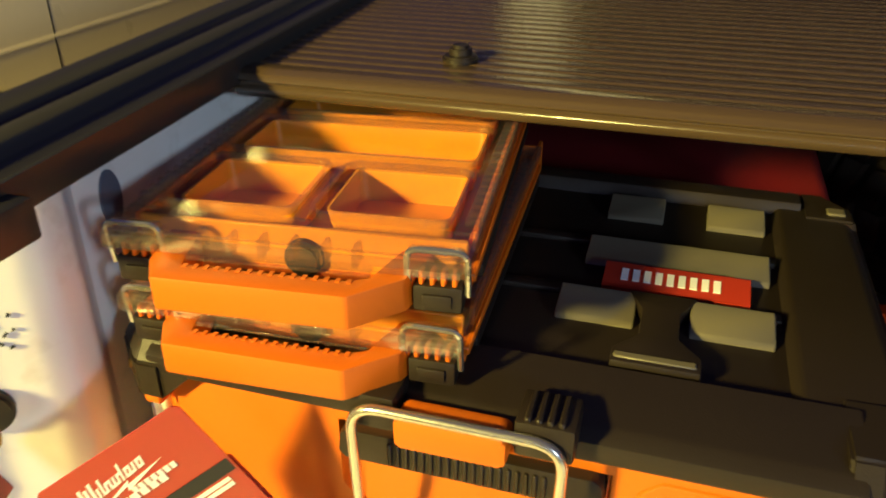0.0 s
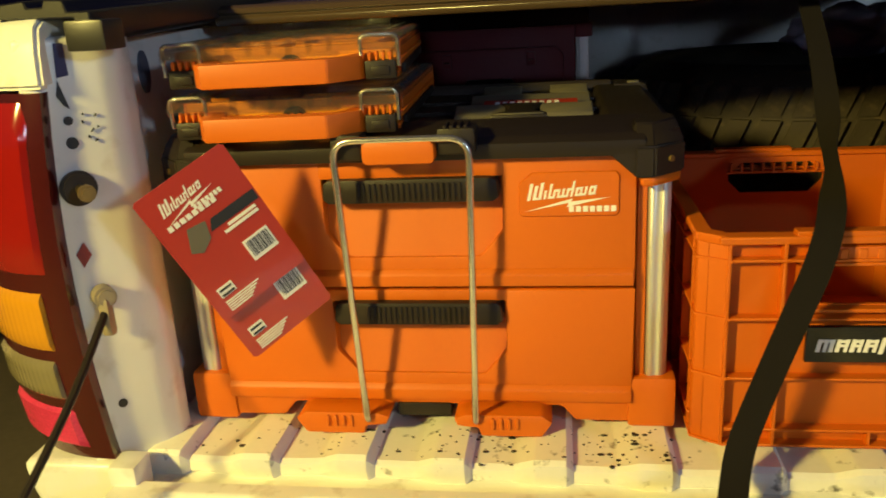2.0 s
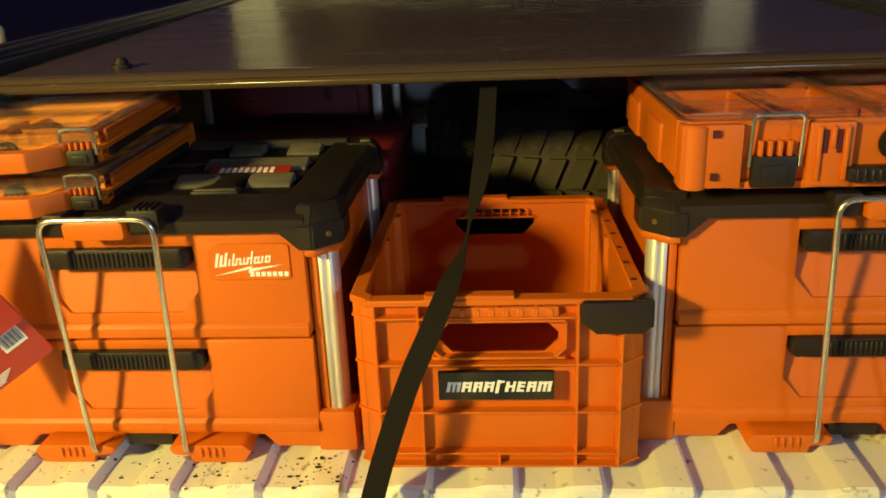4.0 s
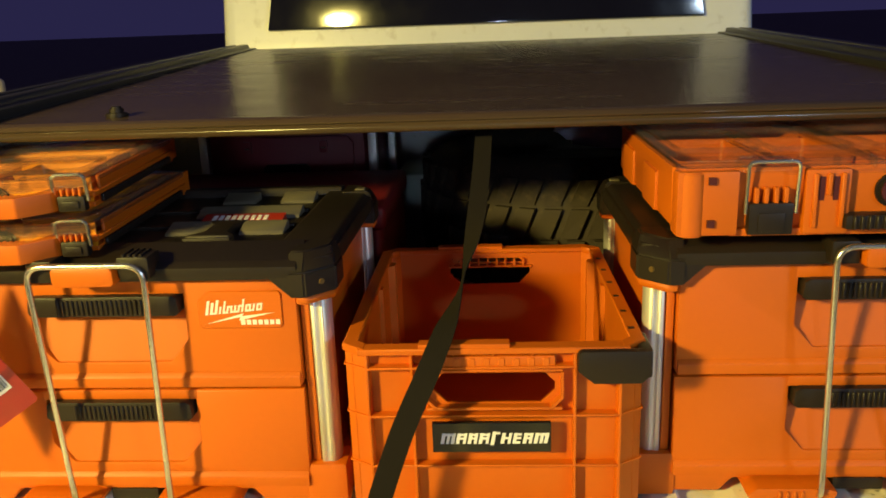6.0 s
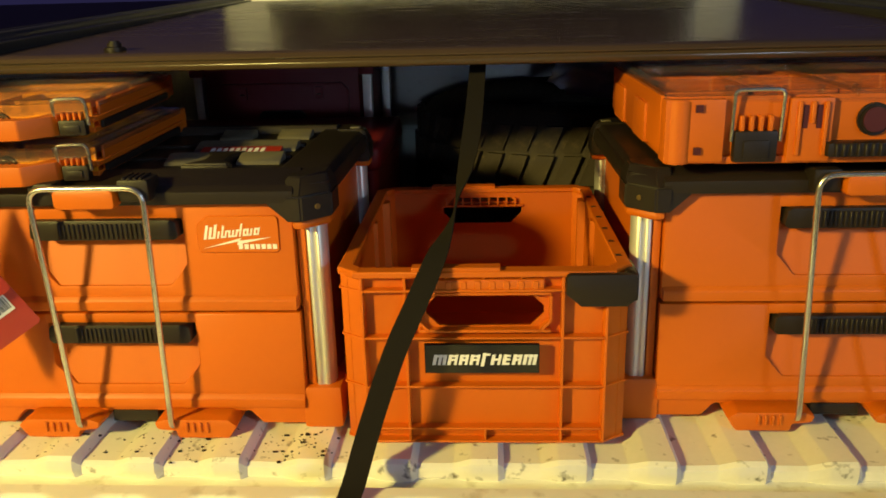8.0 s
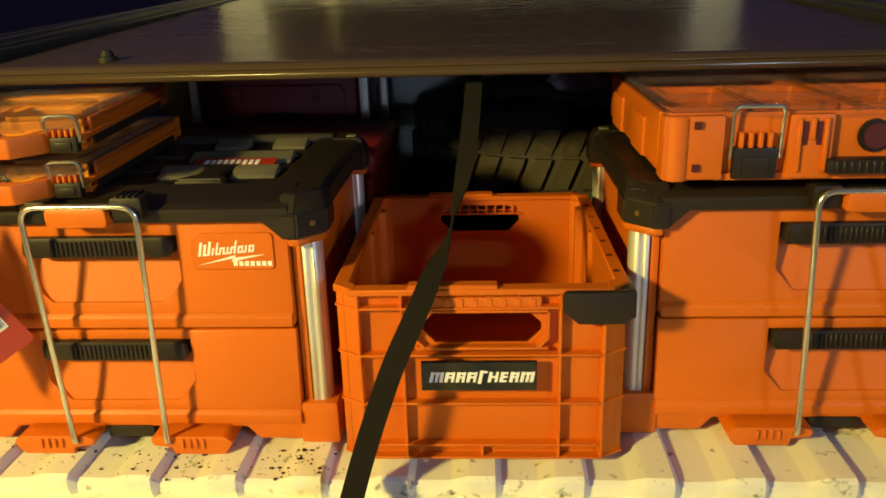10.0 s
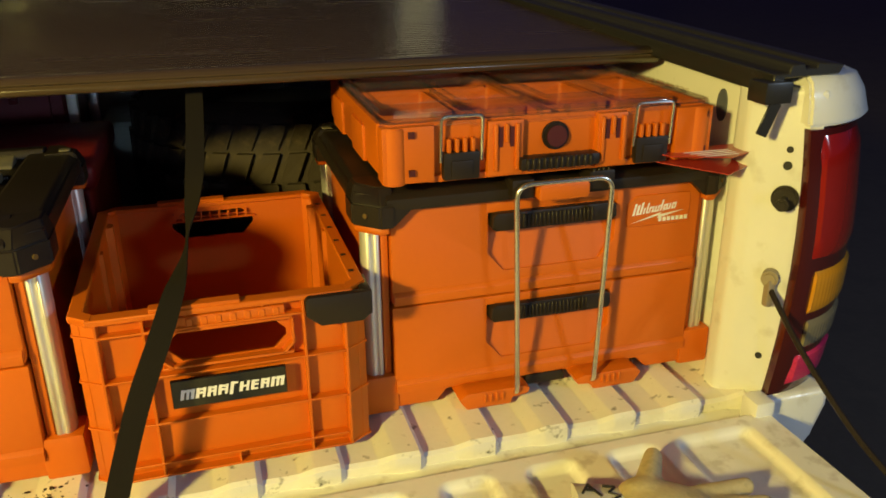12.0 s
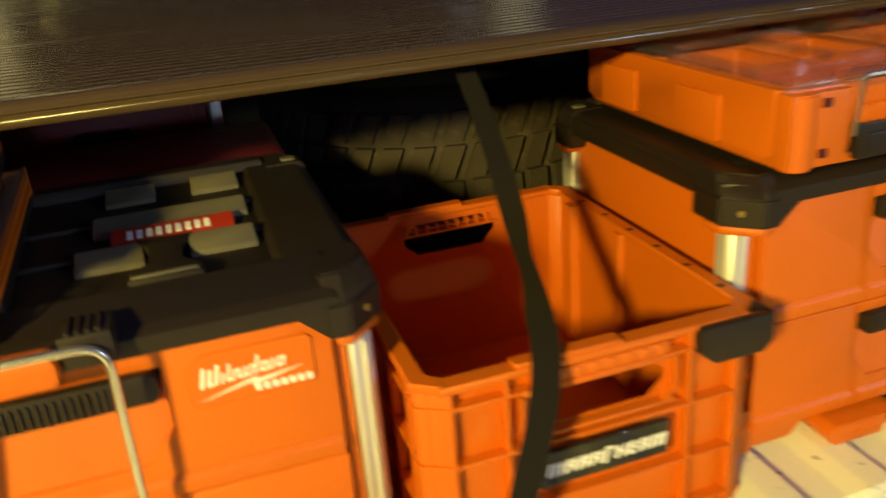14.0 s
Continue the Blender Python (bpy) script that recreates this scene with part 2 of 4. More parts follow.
def script_mark(x0, z0, w, h, y, into):
    """A wordmark reduced to slanted bars of uneven height with a bolt under it, on a face that looks towards -y."""
    def bar(u0, u1, low, high, k):
        def p(u, v):
            return (x0 + w * u + h * v * 0.22, z0 + h * (0.34 + 0.20 * u + v))
        prism([p(u0, low), p(u1, low), p(u1, high), p(u0, high)], "y", y + 0.0003, y - 0.0003 - 0.0001 * (k % 2), into=into)
    tall = {0: 0.50, 1: 0.42, 2: 0.50, 4: 0.44, 9: 0.46}
    u = 0.0
    for k in range(15):
        wide = 0.040 if k < 3 else 0.028
        bar(u, u + wide, 0.0, tall.get(k, 0.26), k)
        if k % 3 == 1 or k in (6, 11):
            bar(u + wide * 0.9, u + wide + 0.034, 0.0, 0.07, k + 1)
        if k in (5, 8, 10, 13):
            bar(u + wide * 0.9, u + wide + 0.030, 0.19, 0.26, k + 1)
        u += wide + 0.025
    prism([(x0 - w * 0.02, z0 + h * 0.02), (x0 + w * 0.5, z0 + h * 0.27), (x0 + w * 0.47, z0 + h * 0.14), (x0 + w * 0.98, z0 + h * 0.42), (x0 + w * 0.52, z0 + h * 0.30), (x0 + w * 0.55, z0 + h * 0.40)], "y", y, y - 0.0003, into=into)
    for i in range(7):
        a = x0 + w * (0.50 + 0.082 * i)
        box(a, a + w * 0.060, y - 0.0006, y, z0, z0 + h * 0.17, into=into)
    return into


# ---------------------------------------------------------------- ground and distance
ground_bm = bmesh.new()
bmesh.ops.create_grid(ground_bm, x_segments=40, y_segments=40, size=400)
ground = to_object("ground", moved(ground_bm, Matrix.Translation((0, 0, -0.72))), GROUND)
tagged(ground, "dirty brown asphalt lot around the truck", "ground", kind="structure")

# ---------------------------------------------------------------- pickup truck
MID = 0.352            # middle of the bed
EDGE = 0.372           # rear end of the bed floor
truck = thing("pickup_truck", "white pickup truck with its tailgate lowered, seen at night", "truck")


def slope(y):
    return 0.468 + (y - 0.68) * 0.042


# ribbed bed floor
PERIOD = 0.107


def rib(x):
    p = ((x - 0.075) / PERIOD) % 1.0
    if p < 0.42:
        return -0.011
    if p < 0.62:
        return -0.011 + 0.011 * (p - 0.42) / 0.20
    if p < 0.94:
        return 0.0
    return -0.011 * (p - 0.94) / 0.06


floor_bm = bmesh.new()
xs = []
k = math.floor((-0.45 - 0.075) / PERIOD)
while 0.075 + k * PERIOD < 1.2:
    for p in (0.0, 0.40, 0.44, 0.60, 0.64, 0.93, 0.95):
        x = 0.075 + (k + p) * PERIOD
        if MID - 0.757 < x < MID + 0.757:
            xs.append(x)
    k += 1
xs = [MID - 0.757] + xs + [MID + 0.757]


def lip(x):
    return EDGE - rib(x) * 0.8 + 0.004 * noise.noise((x * 9, 3, 0))


rows = []
for x in xs:
    z, e = rib(x), lip(x)
    rows.append([floor_bm.verts.new(v) for v in ((x, 2.10, z), (x, 0.60, z), (x, e + 0.006, z), (x, e, z - 0.004), (x, e - 0.001, z - 0.016), (x, e + 0.004, -0.034), (x, 0.60, -0.04))])
for a, b in zip(rows, rows[1:]):
    for i in range(6):
        floor_bm.faces.new((a[i], a[i + 1], b[i + 1], b[i]))
bmesh.ops.recalc_face_normals(floor_bm, faces=floor_bm.faces[:])
part("bed_floor", floor_bm, BED, truck, "ribbed white bed floor, worn and flecked with dirt", angle=25)
part("rear_sill", box(MID - 0.757, MID + 0.757, 0.335, 0.60, -0.10, -0.030, 0.004), GATE, truck, "scuffed white sill")


def bed_side(sign):
    """One side of the bed: inner wall, pillar, outer skin and rail cap, for sign -1 or +1."""
    def sx(d):
        return MID + sign * d
    ob = part("bed_side", box(min(sx(0.756), sx(0.80)), max(sx(0.756), sx(0.80)), 0.44, 2.12, -0.06, 0.446, 0.004), PAINT, truck, "white inner bed wall")
    pil = [(sx(0.754), 0.472), (sx(0.728), 0.442), (sx(0.727), 0.416), (sx(0.738), 0.399), (sx(0.782), 0.356), (sx(0.800), 0.352), (sx(0.808), 0.48), (sx(0.76), 0.49)]
    part("pillar", prism(pil, "z", -0.035, 0.452, 0.006, 3), PAINT, ob, "white corner pillar with small holes and stickers")
    part("outer_panel", prism([(0.475, -0.02), (2.16, -0.02), (2.16, 0.42), (0.475, 0.42)], "x", sx(0.87), sx(0.905), 0.01), PAINT, ob)
    part("skirt_panel", box(min(sx(0.80), sx(0.91)), max(sx(0.80), sx(0.91)), 0.475, 2.16, -0.36, -0.02, 0.02), PAINT, ob)
    cap = [(sx(0.785), 0.43), (sx(0.905), 0.42), (sx(0.900), 0.452), (sx(0.88), 0.466), (sx(0.785), 0.466)]
    part("rail_cap", prism(cap, "y", 0.44, 2.16, 0.006), PAINT, ob)
    rail = [(sx(0.720), 0.448), (sx(0.735), 0.442), (sx(0.737), 0.468), (sx(0.820), 0.470), (sx(0.826), 0.482), (sx(0.785), 0.486), (sx(0.783), 0.479), (sx(0.767), 0.479), (sx(0.765), 0.486), (sx(0.745), 0.485), (sx(0.743), 0.474), (sx(0.720), 0.474)]
    b = prism(rail, "y", 0.366, 2.16, 0.0015, 1)
    for v in b.verts:
        v.co.z += (v.co.y - 0.68) * 0.040 if v.co.y > 0.68 else 0
    part("cover_rail", b, RAIL, ob, "black aluminium rail of the bed cover")
    part("end_bracket", box(min(sx(0.702), sx(0.742)), max(sx(0.702), sx(0.742)), 0.354, 0.392, 0.438, 0.466, 0.003), RAIL, ob)
    if sign > 0:
        part("seal_end", moved(box(-0.009, 0.009, -0.0015, 0.0015, -0.045, 0.0, 0.0012, 1), Matrix.Translation((sx(0.722), 0.358, 0.440)) @ pose(0, 0, 0, 0, 22, 0)), RAIL, ob, "loose end of the black seal")
    return ob


sides = {-1: bed_side(-1), 1: bed_side(1)}


def corner_skin(sign, u0, u1, z0, z1, proud, n=14, m=8, flutes=0):
    """A piece of the rounded rear corner, from its inner edge (u 0) to the flank (u 1)."""
    def at(u, z, off):
        s = min(1.0, max(0.0, z / 0.42))
        inner = 0.774 + 0.010 * math.sin(math.pi * s)
        outer = 0.900 + 0.018 * math.sin(math.pi * min(1.0, 0.15 + s * 0.85))
        d = inner + (outer - inner) * u
        y = 0.351 - 0.010 * math.sin(math.pi * s) + 0.062 * u ** 2.4
        return (MID + sign * (d + off * u * 0.7), y - off * (1 - 0.4 * u), z)
    b = bmesh.new()
    grid_ = []
    for j in range(m + 1):
        z = z0 + (z1 - z0) * j / m
        row = []
        for i in range(n + 1):
            u = u0 + (u1 - u0) * i / n
            edge = i in (0, n) or j in (0, m)
            off = 0.0 if edge else proud + (0.0003 * math.sin(2 * math.pi * flutes * i / n) if flutes else 0)
            row.append(b.verts.new(at(u, z, off)))
        last = row[-1].co
        row.append(b.verts.new((last.x, 0.475, z)))
        row.insert(0, b.verts.new((row[0].co.x, 0.475, z)))
        grid_.append(row)
    for a, c in zip(grid_, grid_[1:]):
        for i in range(len(a) - 1):
            b.faces.new((a[i], a[i + 1], c[i + 1], c[i]))
    b.faces.new(grid_[0])
    b.faces.new(grid_[-1][::-1])
    bmesh.ops.recalc_face_normals(b, faces=b.faces[:])
    return b


def tail_lamp(sign):
    def sx(d):
        return MID + sign * d
    ob = part("tail_lamp", corner_skin(sign, 0.0, 1.0, 0.004, 0.402, 0.003), LENS_DARK, truck, "tall tail lamp with red, amber and clear lenses")
    part("stop_lens", corner_skin(sign, 0.11, 0.985, 0.214, 0.395, 0.0075), LENS_RED, ob, "red brake lens")
    part("turn_lens", corner_skin(sign, 0.20, 0.985, 0.133, 0.207, 0.0075, 56, 6, 14), LENS_AMBER, ob, "amber turn lens")
    part("reverse_lens", corner_skin(sign, 0.23, 0.985, 0.076, 0.128, 0.0075, 56, 6, 14), LENS_CLEAR, ob, "clear reversing lens")
    part("reflector", corner_skin(sign, 0.18, 0.96, 0.018, 0.070, 0.0075), LENS_REFLECT, ob, "pink-red reflector")
    top = bmesh.new()
    rings_ = []
    for z, k, lift in ((0.405, 1.0, 0.0), (0.440, 0.93, 0.004), (0.462, 0.84, 0.010), (0.471, 0.72, 0.022)):
        ring = []
        for i in range(11):
            u = i / 10
            ring.append((sx(0.771 + (0.150 * k) * u), 0.348 + lift + 0.062 * u ** 2.4, z))
        ring += [(sx(0.771 + 0.150 * k), 0.48, z), (sx(0.771), 0.48, z)]
        rings_.append([top.verts.new(p) for p in ring])
    for a, c in zip(rings_, rings_[1:]):
        for i in range(len(a)):
            top.faces.new((a[i], a[(i + 1) % len(a)], c[(i + 1) % len(a)], c[i]))
    top.faces.new(rings_[0])
    top.faces.new(rings_[-1][::-1])
    bmesh.ops.recalc_face_normals(top, faces=top.faces[:])
    bmesh.ops.bevel(top, geom=[e for e in top.edges if len(e.link_faces) == 2 and e.calc_face_angle(0) > 0.7], offset=0.004, segments=2, affect="EDGES")
    part("lamp_cap", top, PAINT, truck, "white cap over the tail lamp", angle=50)
    part("bumper_corner", prism([(sx(0.757), 0.001), (sx(0.886), 0.001), (sx(0.884), -0.030), (sx(0.866), -0.080), (sx(0.832), -0.13), (sx(0.80), -0.18), (sx(0.757), -0.18)], "y", 0.345, 0.47, 0.012, 3), PAINT, truck)


for s_ in (-1, 1):
    tail_lamp(s_)


def striker(sign):
    """Bump stop, screw holes and tailgate cable on the slanted face of one pillar."""
    def on(d, z, out):
        return (MID + sign * (d - out * 0.70), 0.399 - (d - 0.738) * 0.977 - out * 0.715, z)
    axis = (-sign * 0.70, -0.715, 0)
    pin = part("striker_pin", merge(disc(on(0.768, 0.305, 0.003), axis, 0.018, 0.010, 24, 0.003), disc(on(0.768, 0.305, 0.018), axis, 0.0050, 0.030, 12)), BLACK, truck, "black rubber bump stop with a steel pin")
    part("pin_head", disc(on(0.768, 0.305, 0.035), axis, 0.0085, 0.012, 16, 0.003), BRASS if sign < 0 else BLACK, pin)
    for z, r in ((0.372, 0.0045), (0.350, 0.006), (0.062, 0.005)):
        part("pillar_hole", disc(on(0.766, z, 0.0), axis, r, 0.003, 14), INK, truck)
    top_end = on(0.766, 0.178, 0.012)
    cab_pts = fillet([top_end, (MID + sign * 0.759, 0.29, 0.12), (MID + sign * 0.770, 0.17, 0.04), (MID + sign * 0.80, 0.02, -0.02), (MID + sign * 0.795, -0.10, -0.028)], 0.06)
    cable = part("tailgate_cable", tube(cab_pts, 0.0042, 8), BLACK, truck, "black coated tailgate cable")
    lug = disc(on(0.766, 0.190, 0.008), axis, 0.0115, 0.022, 18, 0.003)
    c = Vector(on(0.766, 0.168, 0.012))
    box(c.x - 0.006, c.x + 0.006, c.y - 0.008, c.y + 0.004, c.z - 0.020, c.z + 0.022, 0.004, into=lug)
    part("cable_eye", lug, LUG, cable, "dull tan metal cable eye")


striker(-1)
striker(1)
for s_ in (-1, 1):
    # flat disc on the wall, the hole's inner shade is only its colour
    hole = moved(disc((0, 0, 0), (1, 0, 0), 1.0, 0.002, 20), Matrix.Translation((MID + s_ * 0.7545, 0.515, 0.405)) @ Matrix.Diagonal((1, 0.012, 0.024, 1)))
    part("pocket_hole", hole, HOLLOW, truck, "oval disc coloured as the dim inside of a hole in the bed wall")


def jamb(pts, mat, name, label=""):
    """A flat mark on the rear face of the pillar: pts are (distance from its inner corner, height)."""
    b = prism(pts, "y", 0.0, -0.0012)
    return part(name, moved(b, Matrix.Translation((MID - 0.738, 0.398, 0)) @ pose(0, 0, 0, 0, 0, 44.3)), mat, truck, label)


jamb([(-0.0415, 0.4138), (-0.0305, 0.4154), (-0.0305, 0.4457), (-0.0392, 0.4464)], BLUE, "tape_strip", "dark blue strip of tape")
jamb([(-0.0451, 0.3967), (-0.04, 0.3874), (-0.0347, 0.3831), (-0.0416, 0.4112)], INK, "torn_sticker")
jamb([(-0.0556, 0.237), (-0.0504, 0.2224), (-0.0408, 0.2345), (-0.0465, 0.249)], MAROON, "diamond_sticker")
for k in range(12):
    a, h = -0.020 + 0.007 * math.cos(k * 2.4), 0.362 + 0.014 * math.sin(k * 1.7)
    jamb([(a, h), (a + 0.0025, h + 0.001), (a + 0.001, h + 0.003)], INK, "paint_chip")

# tailgate, lowered: a sheet with pressed panels
gate_bm = bmesh.new()
GX0, GX1, GY0, GY1 = MID - 0.762, MID + 0.762, -0.21, 0.332
PRESS = [(MID + 0.655, 0.145, 0.062, 0.168), (MID - 0.655, 0.145, 0.062, 0.168)] + [(MID + 0.117 * (i - 4.5), 0.145, 0.038, 0.168) for i in range(10)]


def press(x, y):
    h = 0.0
    for cx, cy, wx, wy in PRESS:
        dx, dy = abs(x - cx) - wx + 0.02, abs(y - cy) - wy + 0.02
        d = math.hypot(max(dx, 0), max(dy, 0)) + min(max(dx, dy), 0) - 0.02
        h = max(h, min(1, max(0, -d / 0.010)))
    return -0.012 * h * h * (3 - 2 * h)


NX, NY = 300, 110
grid = []
for i in range(NX + 1):
    x = GX0 + (GX1 - GX0) * i / NX
    grid.append([gate_bm.verts.new((x, GY0 + (GY1 - GY0) * j / NY, -0.010 + press(x, GY0 + (GY1 - GY0) * j / NY))) for j in range(NY + 1)])
for a, b in zip(grid, grid[1:]):
    for j in range(NY):
        gate_bm.faces.new((a[j], b[j], b[j + 1], a[j + 1]))
gate = part("tailgate", gate_bm, GATE, truck, "lowered white tailgate with pressed panels, scuffed", angle=60)
part("gate_shell", box(GX0, GX1, GY0, GY1, -0.085, -0.0255, 0.008), PAINT, gate)
for s_ in (-1, 1):
    part("hinge", box(MID + s_ * 0.752 - 0.016, MID + s_ * 0.752 + 0.016, 0.322, 0.358, -0.030, 0.012, 0.005), PAINT, gate)

# cab
cab = part("cab", prism([(2.24, -0.30), (4.3, -0.30), (4.3, 0.50), (3.75, 0.55), (3.25, 1.14), (2.62, 1.16), (2.36, 1.08), (2.24, 0.50)], "x", MID - 0.86, MID + 0.86, 0.05, 4), PAINT, truck, "white cab")
part("rear_pane", prism([(MID - 0.70, 0.585), (MID + 0.70, 0.585), (MID + 0.64, 1.03), (MID - 0.64, 1.03)], "y", 0, 0.02, 0.006), GLASS_DARK, cab, "dark rear window").matrix_basis = Matrix.Translation((0, 2.222, 0.0)) @ Matrix.Translation((0, 0, 0.5)) @ pose(0, 0, 0, -11) @ Matrix.Translation((0, 0, -0.5))
part("hood", prism([(4.25, -0.30), (5.4, -0.30), (5.45, 0.30), (5.2, 0.42), (4.25, 0.52)], "x", MID - 0.84, MID + 0.84, 0.05, 3), PAINT, cab)
part("bed_front_wall", box(MID - 0.80, MID + 0.80, 2.12, 2.17, -0.06, 0.50, 0.006), PAINT, truck)
part("underbody", box(MID - 0.80, MID + 0.80, 0.45, 4.6, -0.42, -0.11, 0.02), BLACK, truck)
for wy in (1.35, 4.75):
    for s_ in (-1, 1):
        w = part("wheel", disc((MID + s_ * 0.81, wy, -0.380), (1, 0, 0), 0.34, 0.18, 40, 0.03), RUBBER, truck)
        part("wheel_rim", disc((MID + s_ * 0.88, wy, -0.380), (1, 0, 0), 0.20, 0.07, 30, 0.01), RIM_BLACK, w)

# slatted bed cover
cover = thing("bed_cover", "dark brown slatted aluminium tonneau cover, rolled partly back", "bed cover")
CX0, CX1, CY0 = MID - 0.722, MID + 0.730, 0.664
b = bmesh.new()
n = 76
prof = []
for i in range(n):
    y0 = CY0 + 0.02 + (2.135 - CY0 - 0.02) * i / n
    y1 = CY0 + 0.02 + (2.135 - CY0 - 0.02) * (i + 1) / n
    prof += [(y0 + 0.0006, slope(y0) - 0.0030), (y0 + 0.0009, slope(y0) - 0.0020), (y0 + 0.0016, slope(y0) - 0.0009), (y0 + 0.0030, slope(y0) - 0.0002), (y0 + 0.0055, slope(y0)), (y1 - 0.004, slope(y1)), (y1 - 0.0006, slope(y1) - 0.0010)]
top = [[b.verts.new((x, *p)) for p in prof] for x in (CX0, CX1)]
low = [[b.verts.new((x, p[0], p[1] - 0.014)) for p in (prof[0], prof[-1])] for x in (CX0, CX1)]
for i in range(len(prof) - 1):
    b.faces.new((top[0][i], top[1][i], top[1][i + 1], top[0][i + 1]))
b.faces.new((low[0][0], low[0][1], low[1][1], low[1][0]))
b.faces.new((top[0][0], low[0][0], low[1][0], top[1][0]))
bmesh.ops.recalc_face_normals(b, faces=b.faces[:])
part("slats", b, COVER, cover, angle=50)
bar = [(CY0 + 0.030, 0.451), (CY0 + 0.030, 0.4705), (CY0 + 0.012, 0.472), (CY0 + 0.002, 0.468), (CY0 - 0.002, 0.462), (CY0 + 0.004, 0.459), (CY0 - 0.001, 0.455), (CY0 + 0.002, 0.447), (CY0 + 0.014, 0.446)]
part("edge_bar", prism(bar, "x", CX0 - 0.004, CX1 + 0.004, 0.0012, 1), COVER, cover, "dark edge bar with a grooved front")
part("lock_knob", merge(disc((-0.187, 0.752, 0.4735), (0, 0, 1), 0.017, 0.006, 20, 0.002), disc((-0.187, 0.752, 0.480), (0, 0, 1), 0.0105, 0.012, 16, 0.003)), BLACK, cover, "small black knob")

# ---------------------------------------------------------------- drawer tool boxes


def drawer_box(name, label, at, plastic, group, badged=True):
    ob = thing(name, label, "tool box", at, 0, group)
    W, D, H = 0.277, 0.400, 0.348
    body = bmesh.new()
    box(-W + 0.022, W - 0.022, 0.030, D - 0.02, 0.018, 0.312, 0.006, into=body)
    box(-0.2450, -0.2350, 0.010, 0.05, 0.03, 0.315, 0.002, into=body)
    box(0.2350, 0.2450, 0.010, 0.05, 0.03, 0.315, 0.002, into=body)
    part("body", body, plastic, ob)
    base = bmesh.new()
    prism([(-W, 0.004), (-0.17, 0.004), (-0.155, 0.022), (0.155, 0.022), (0.17, 0.004), (W, 0.004), (W, 0.033), (-W, 0.033)], "y", 0.004, D - 0.004, 0.005, into=base)
    for sx in (-1, 1):
        for y in (0.0, D - 0.05):
            part("foot", box(sx * (W - 0.024) - 0.026, sx * (W - 0.024) + 0.026, y, y + 0.05, 0.0, 0.060, 0.006), plastic, ob)
    part("base", base, plastic, ob)
    for sx in (-1, 1):
        cleat = prism([(sx * 0.036, 0.022), (sx * 0.050, 0.027), (sx * 0.134, 0.027), (sx * 0.146, 0.018), (sx * 0.134, 0.0), (sx * 0.066, 0.0), (sx * 0.064, 0.010), (sx * 0.040, 0.012)], "y", -0.028, 0.03, 0.004)
        for i in range(4):
            box(sx * (0.080 + 0.009 * i) - 0.002, sx * (0.080 + 0.009 * i) + 0.002, -0.031, -0.024, 0.010, 0.024, 0.001, 1, into=cleat)
        part("cleat", cleat, plastic, ob)
    part("slot", box(-0.032, 0.030, 0.002, 0.03, 0.008, 0.024, 0.002), BLACK, ob)
    # two drawers
    for z0, z1, h in ((0.168, 0.309, 0.285), (0.031, 0.164, 0.147)):
        c = 0.012 if z0 < 0.1 else 0.003
        pts = [(-0.233 + c, z0), (0.233 - c, z0), (0.233, z0 + c), (0.233, z1 - 0.015 if z0 > 0.1 else z1), (0.220 if z0 > 0.1 else 0.233, z1), (0.096, z1), (0.096, h - 0.055), (0.072, h - 0.083), (-0.072, h - 0.083), (-0.096, h - 0.055), (-0.096, z1), (-0.220 if z0 > 0.1 else -0.233, z1), (-0.233, z1 - 0.015 if z0 > 0.1 else z1), (-0.233, z0 + c)]
        front = prism(pts, "y", 0.0, 0.022, 0.003, 2)
        prism([(0.0260, h + 0.004), (0.0035, h - 0.083), (0.030, h - 0.083), (0.030, h + 0.004)], "x", -0.0965, 0.0965, into=front)
        box(-0.100, 0.100, 0.0, 0.024, h + 0.004, z1, 0.002, into=front)
        prism([(-0.0045, z0 + 0.001), (0.006, z0 + 0.001), (0.006, z0 + 0.022), (0.0, z0 + 0.020), (-0.0045, z0 + 0.014)], "x", -0.231, 0.231, 0.0015, 2, into=front)
        dr = part("drawer", front, plastic, ob)
        grip = prism([(-0.094, h - 0.016), (-0.088, h - 0.021), (0.088, h - 0.021), (0.094, h - 0.016), (0.092, h + 0.001), (0.086, h + 0.005), (-0.086, h + 0.005), (-0.092, h + 0.001)], "y", -0.010, 0.02, 0.003, 2)
        for i in range(19):
            box(-0.054 + 0.006 * i - 0.0016, -0.054 + 0.006 * i + 0.0016, -0.0122, -0.006, h - 0.018, h + 0.001, 0.0008, 1, into=grip)
        part("grip", grip, BLACK, dr, "black ribbed grip")
    # badge
    if badged:
        badge = part("badge", prism([(0.118, 0.245), (0.212, 0.245), (0.216, 0.249), (0.216, 0.288), (0.212, 0.292), (0.128, 0.292), (0.114, 0.280), (0.114, 0.249)], "y", -0.0022, 0.003, 0.001, 1), plastic, ob)
        mark = bmesh.new()
        script_mark(0.122, 0.250, 0.086, 0.036, -0.0022, mark)
        part("print", mark, WHITE, badge, "white printed wordmark")
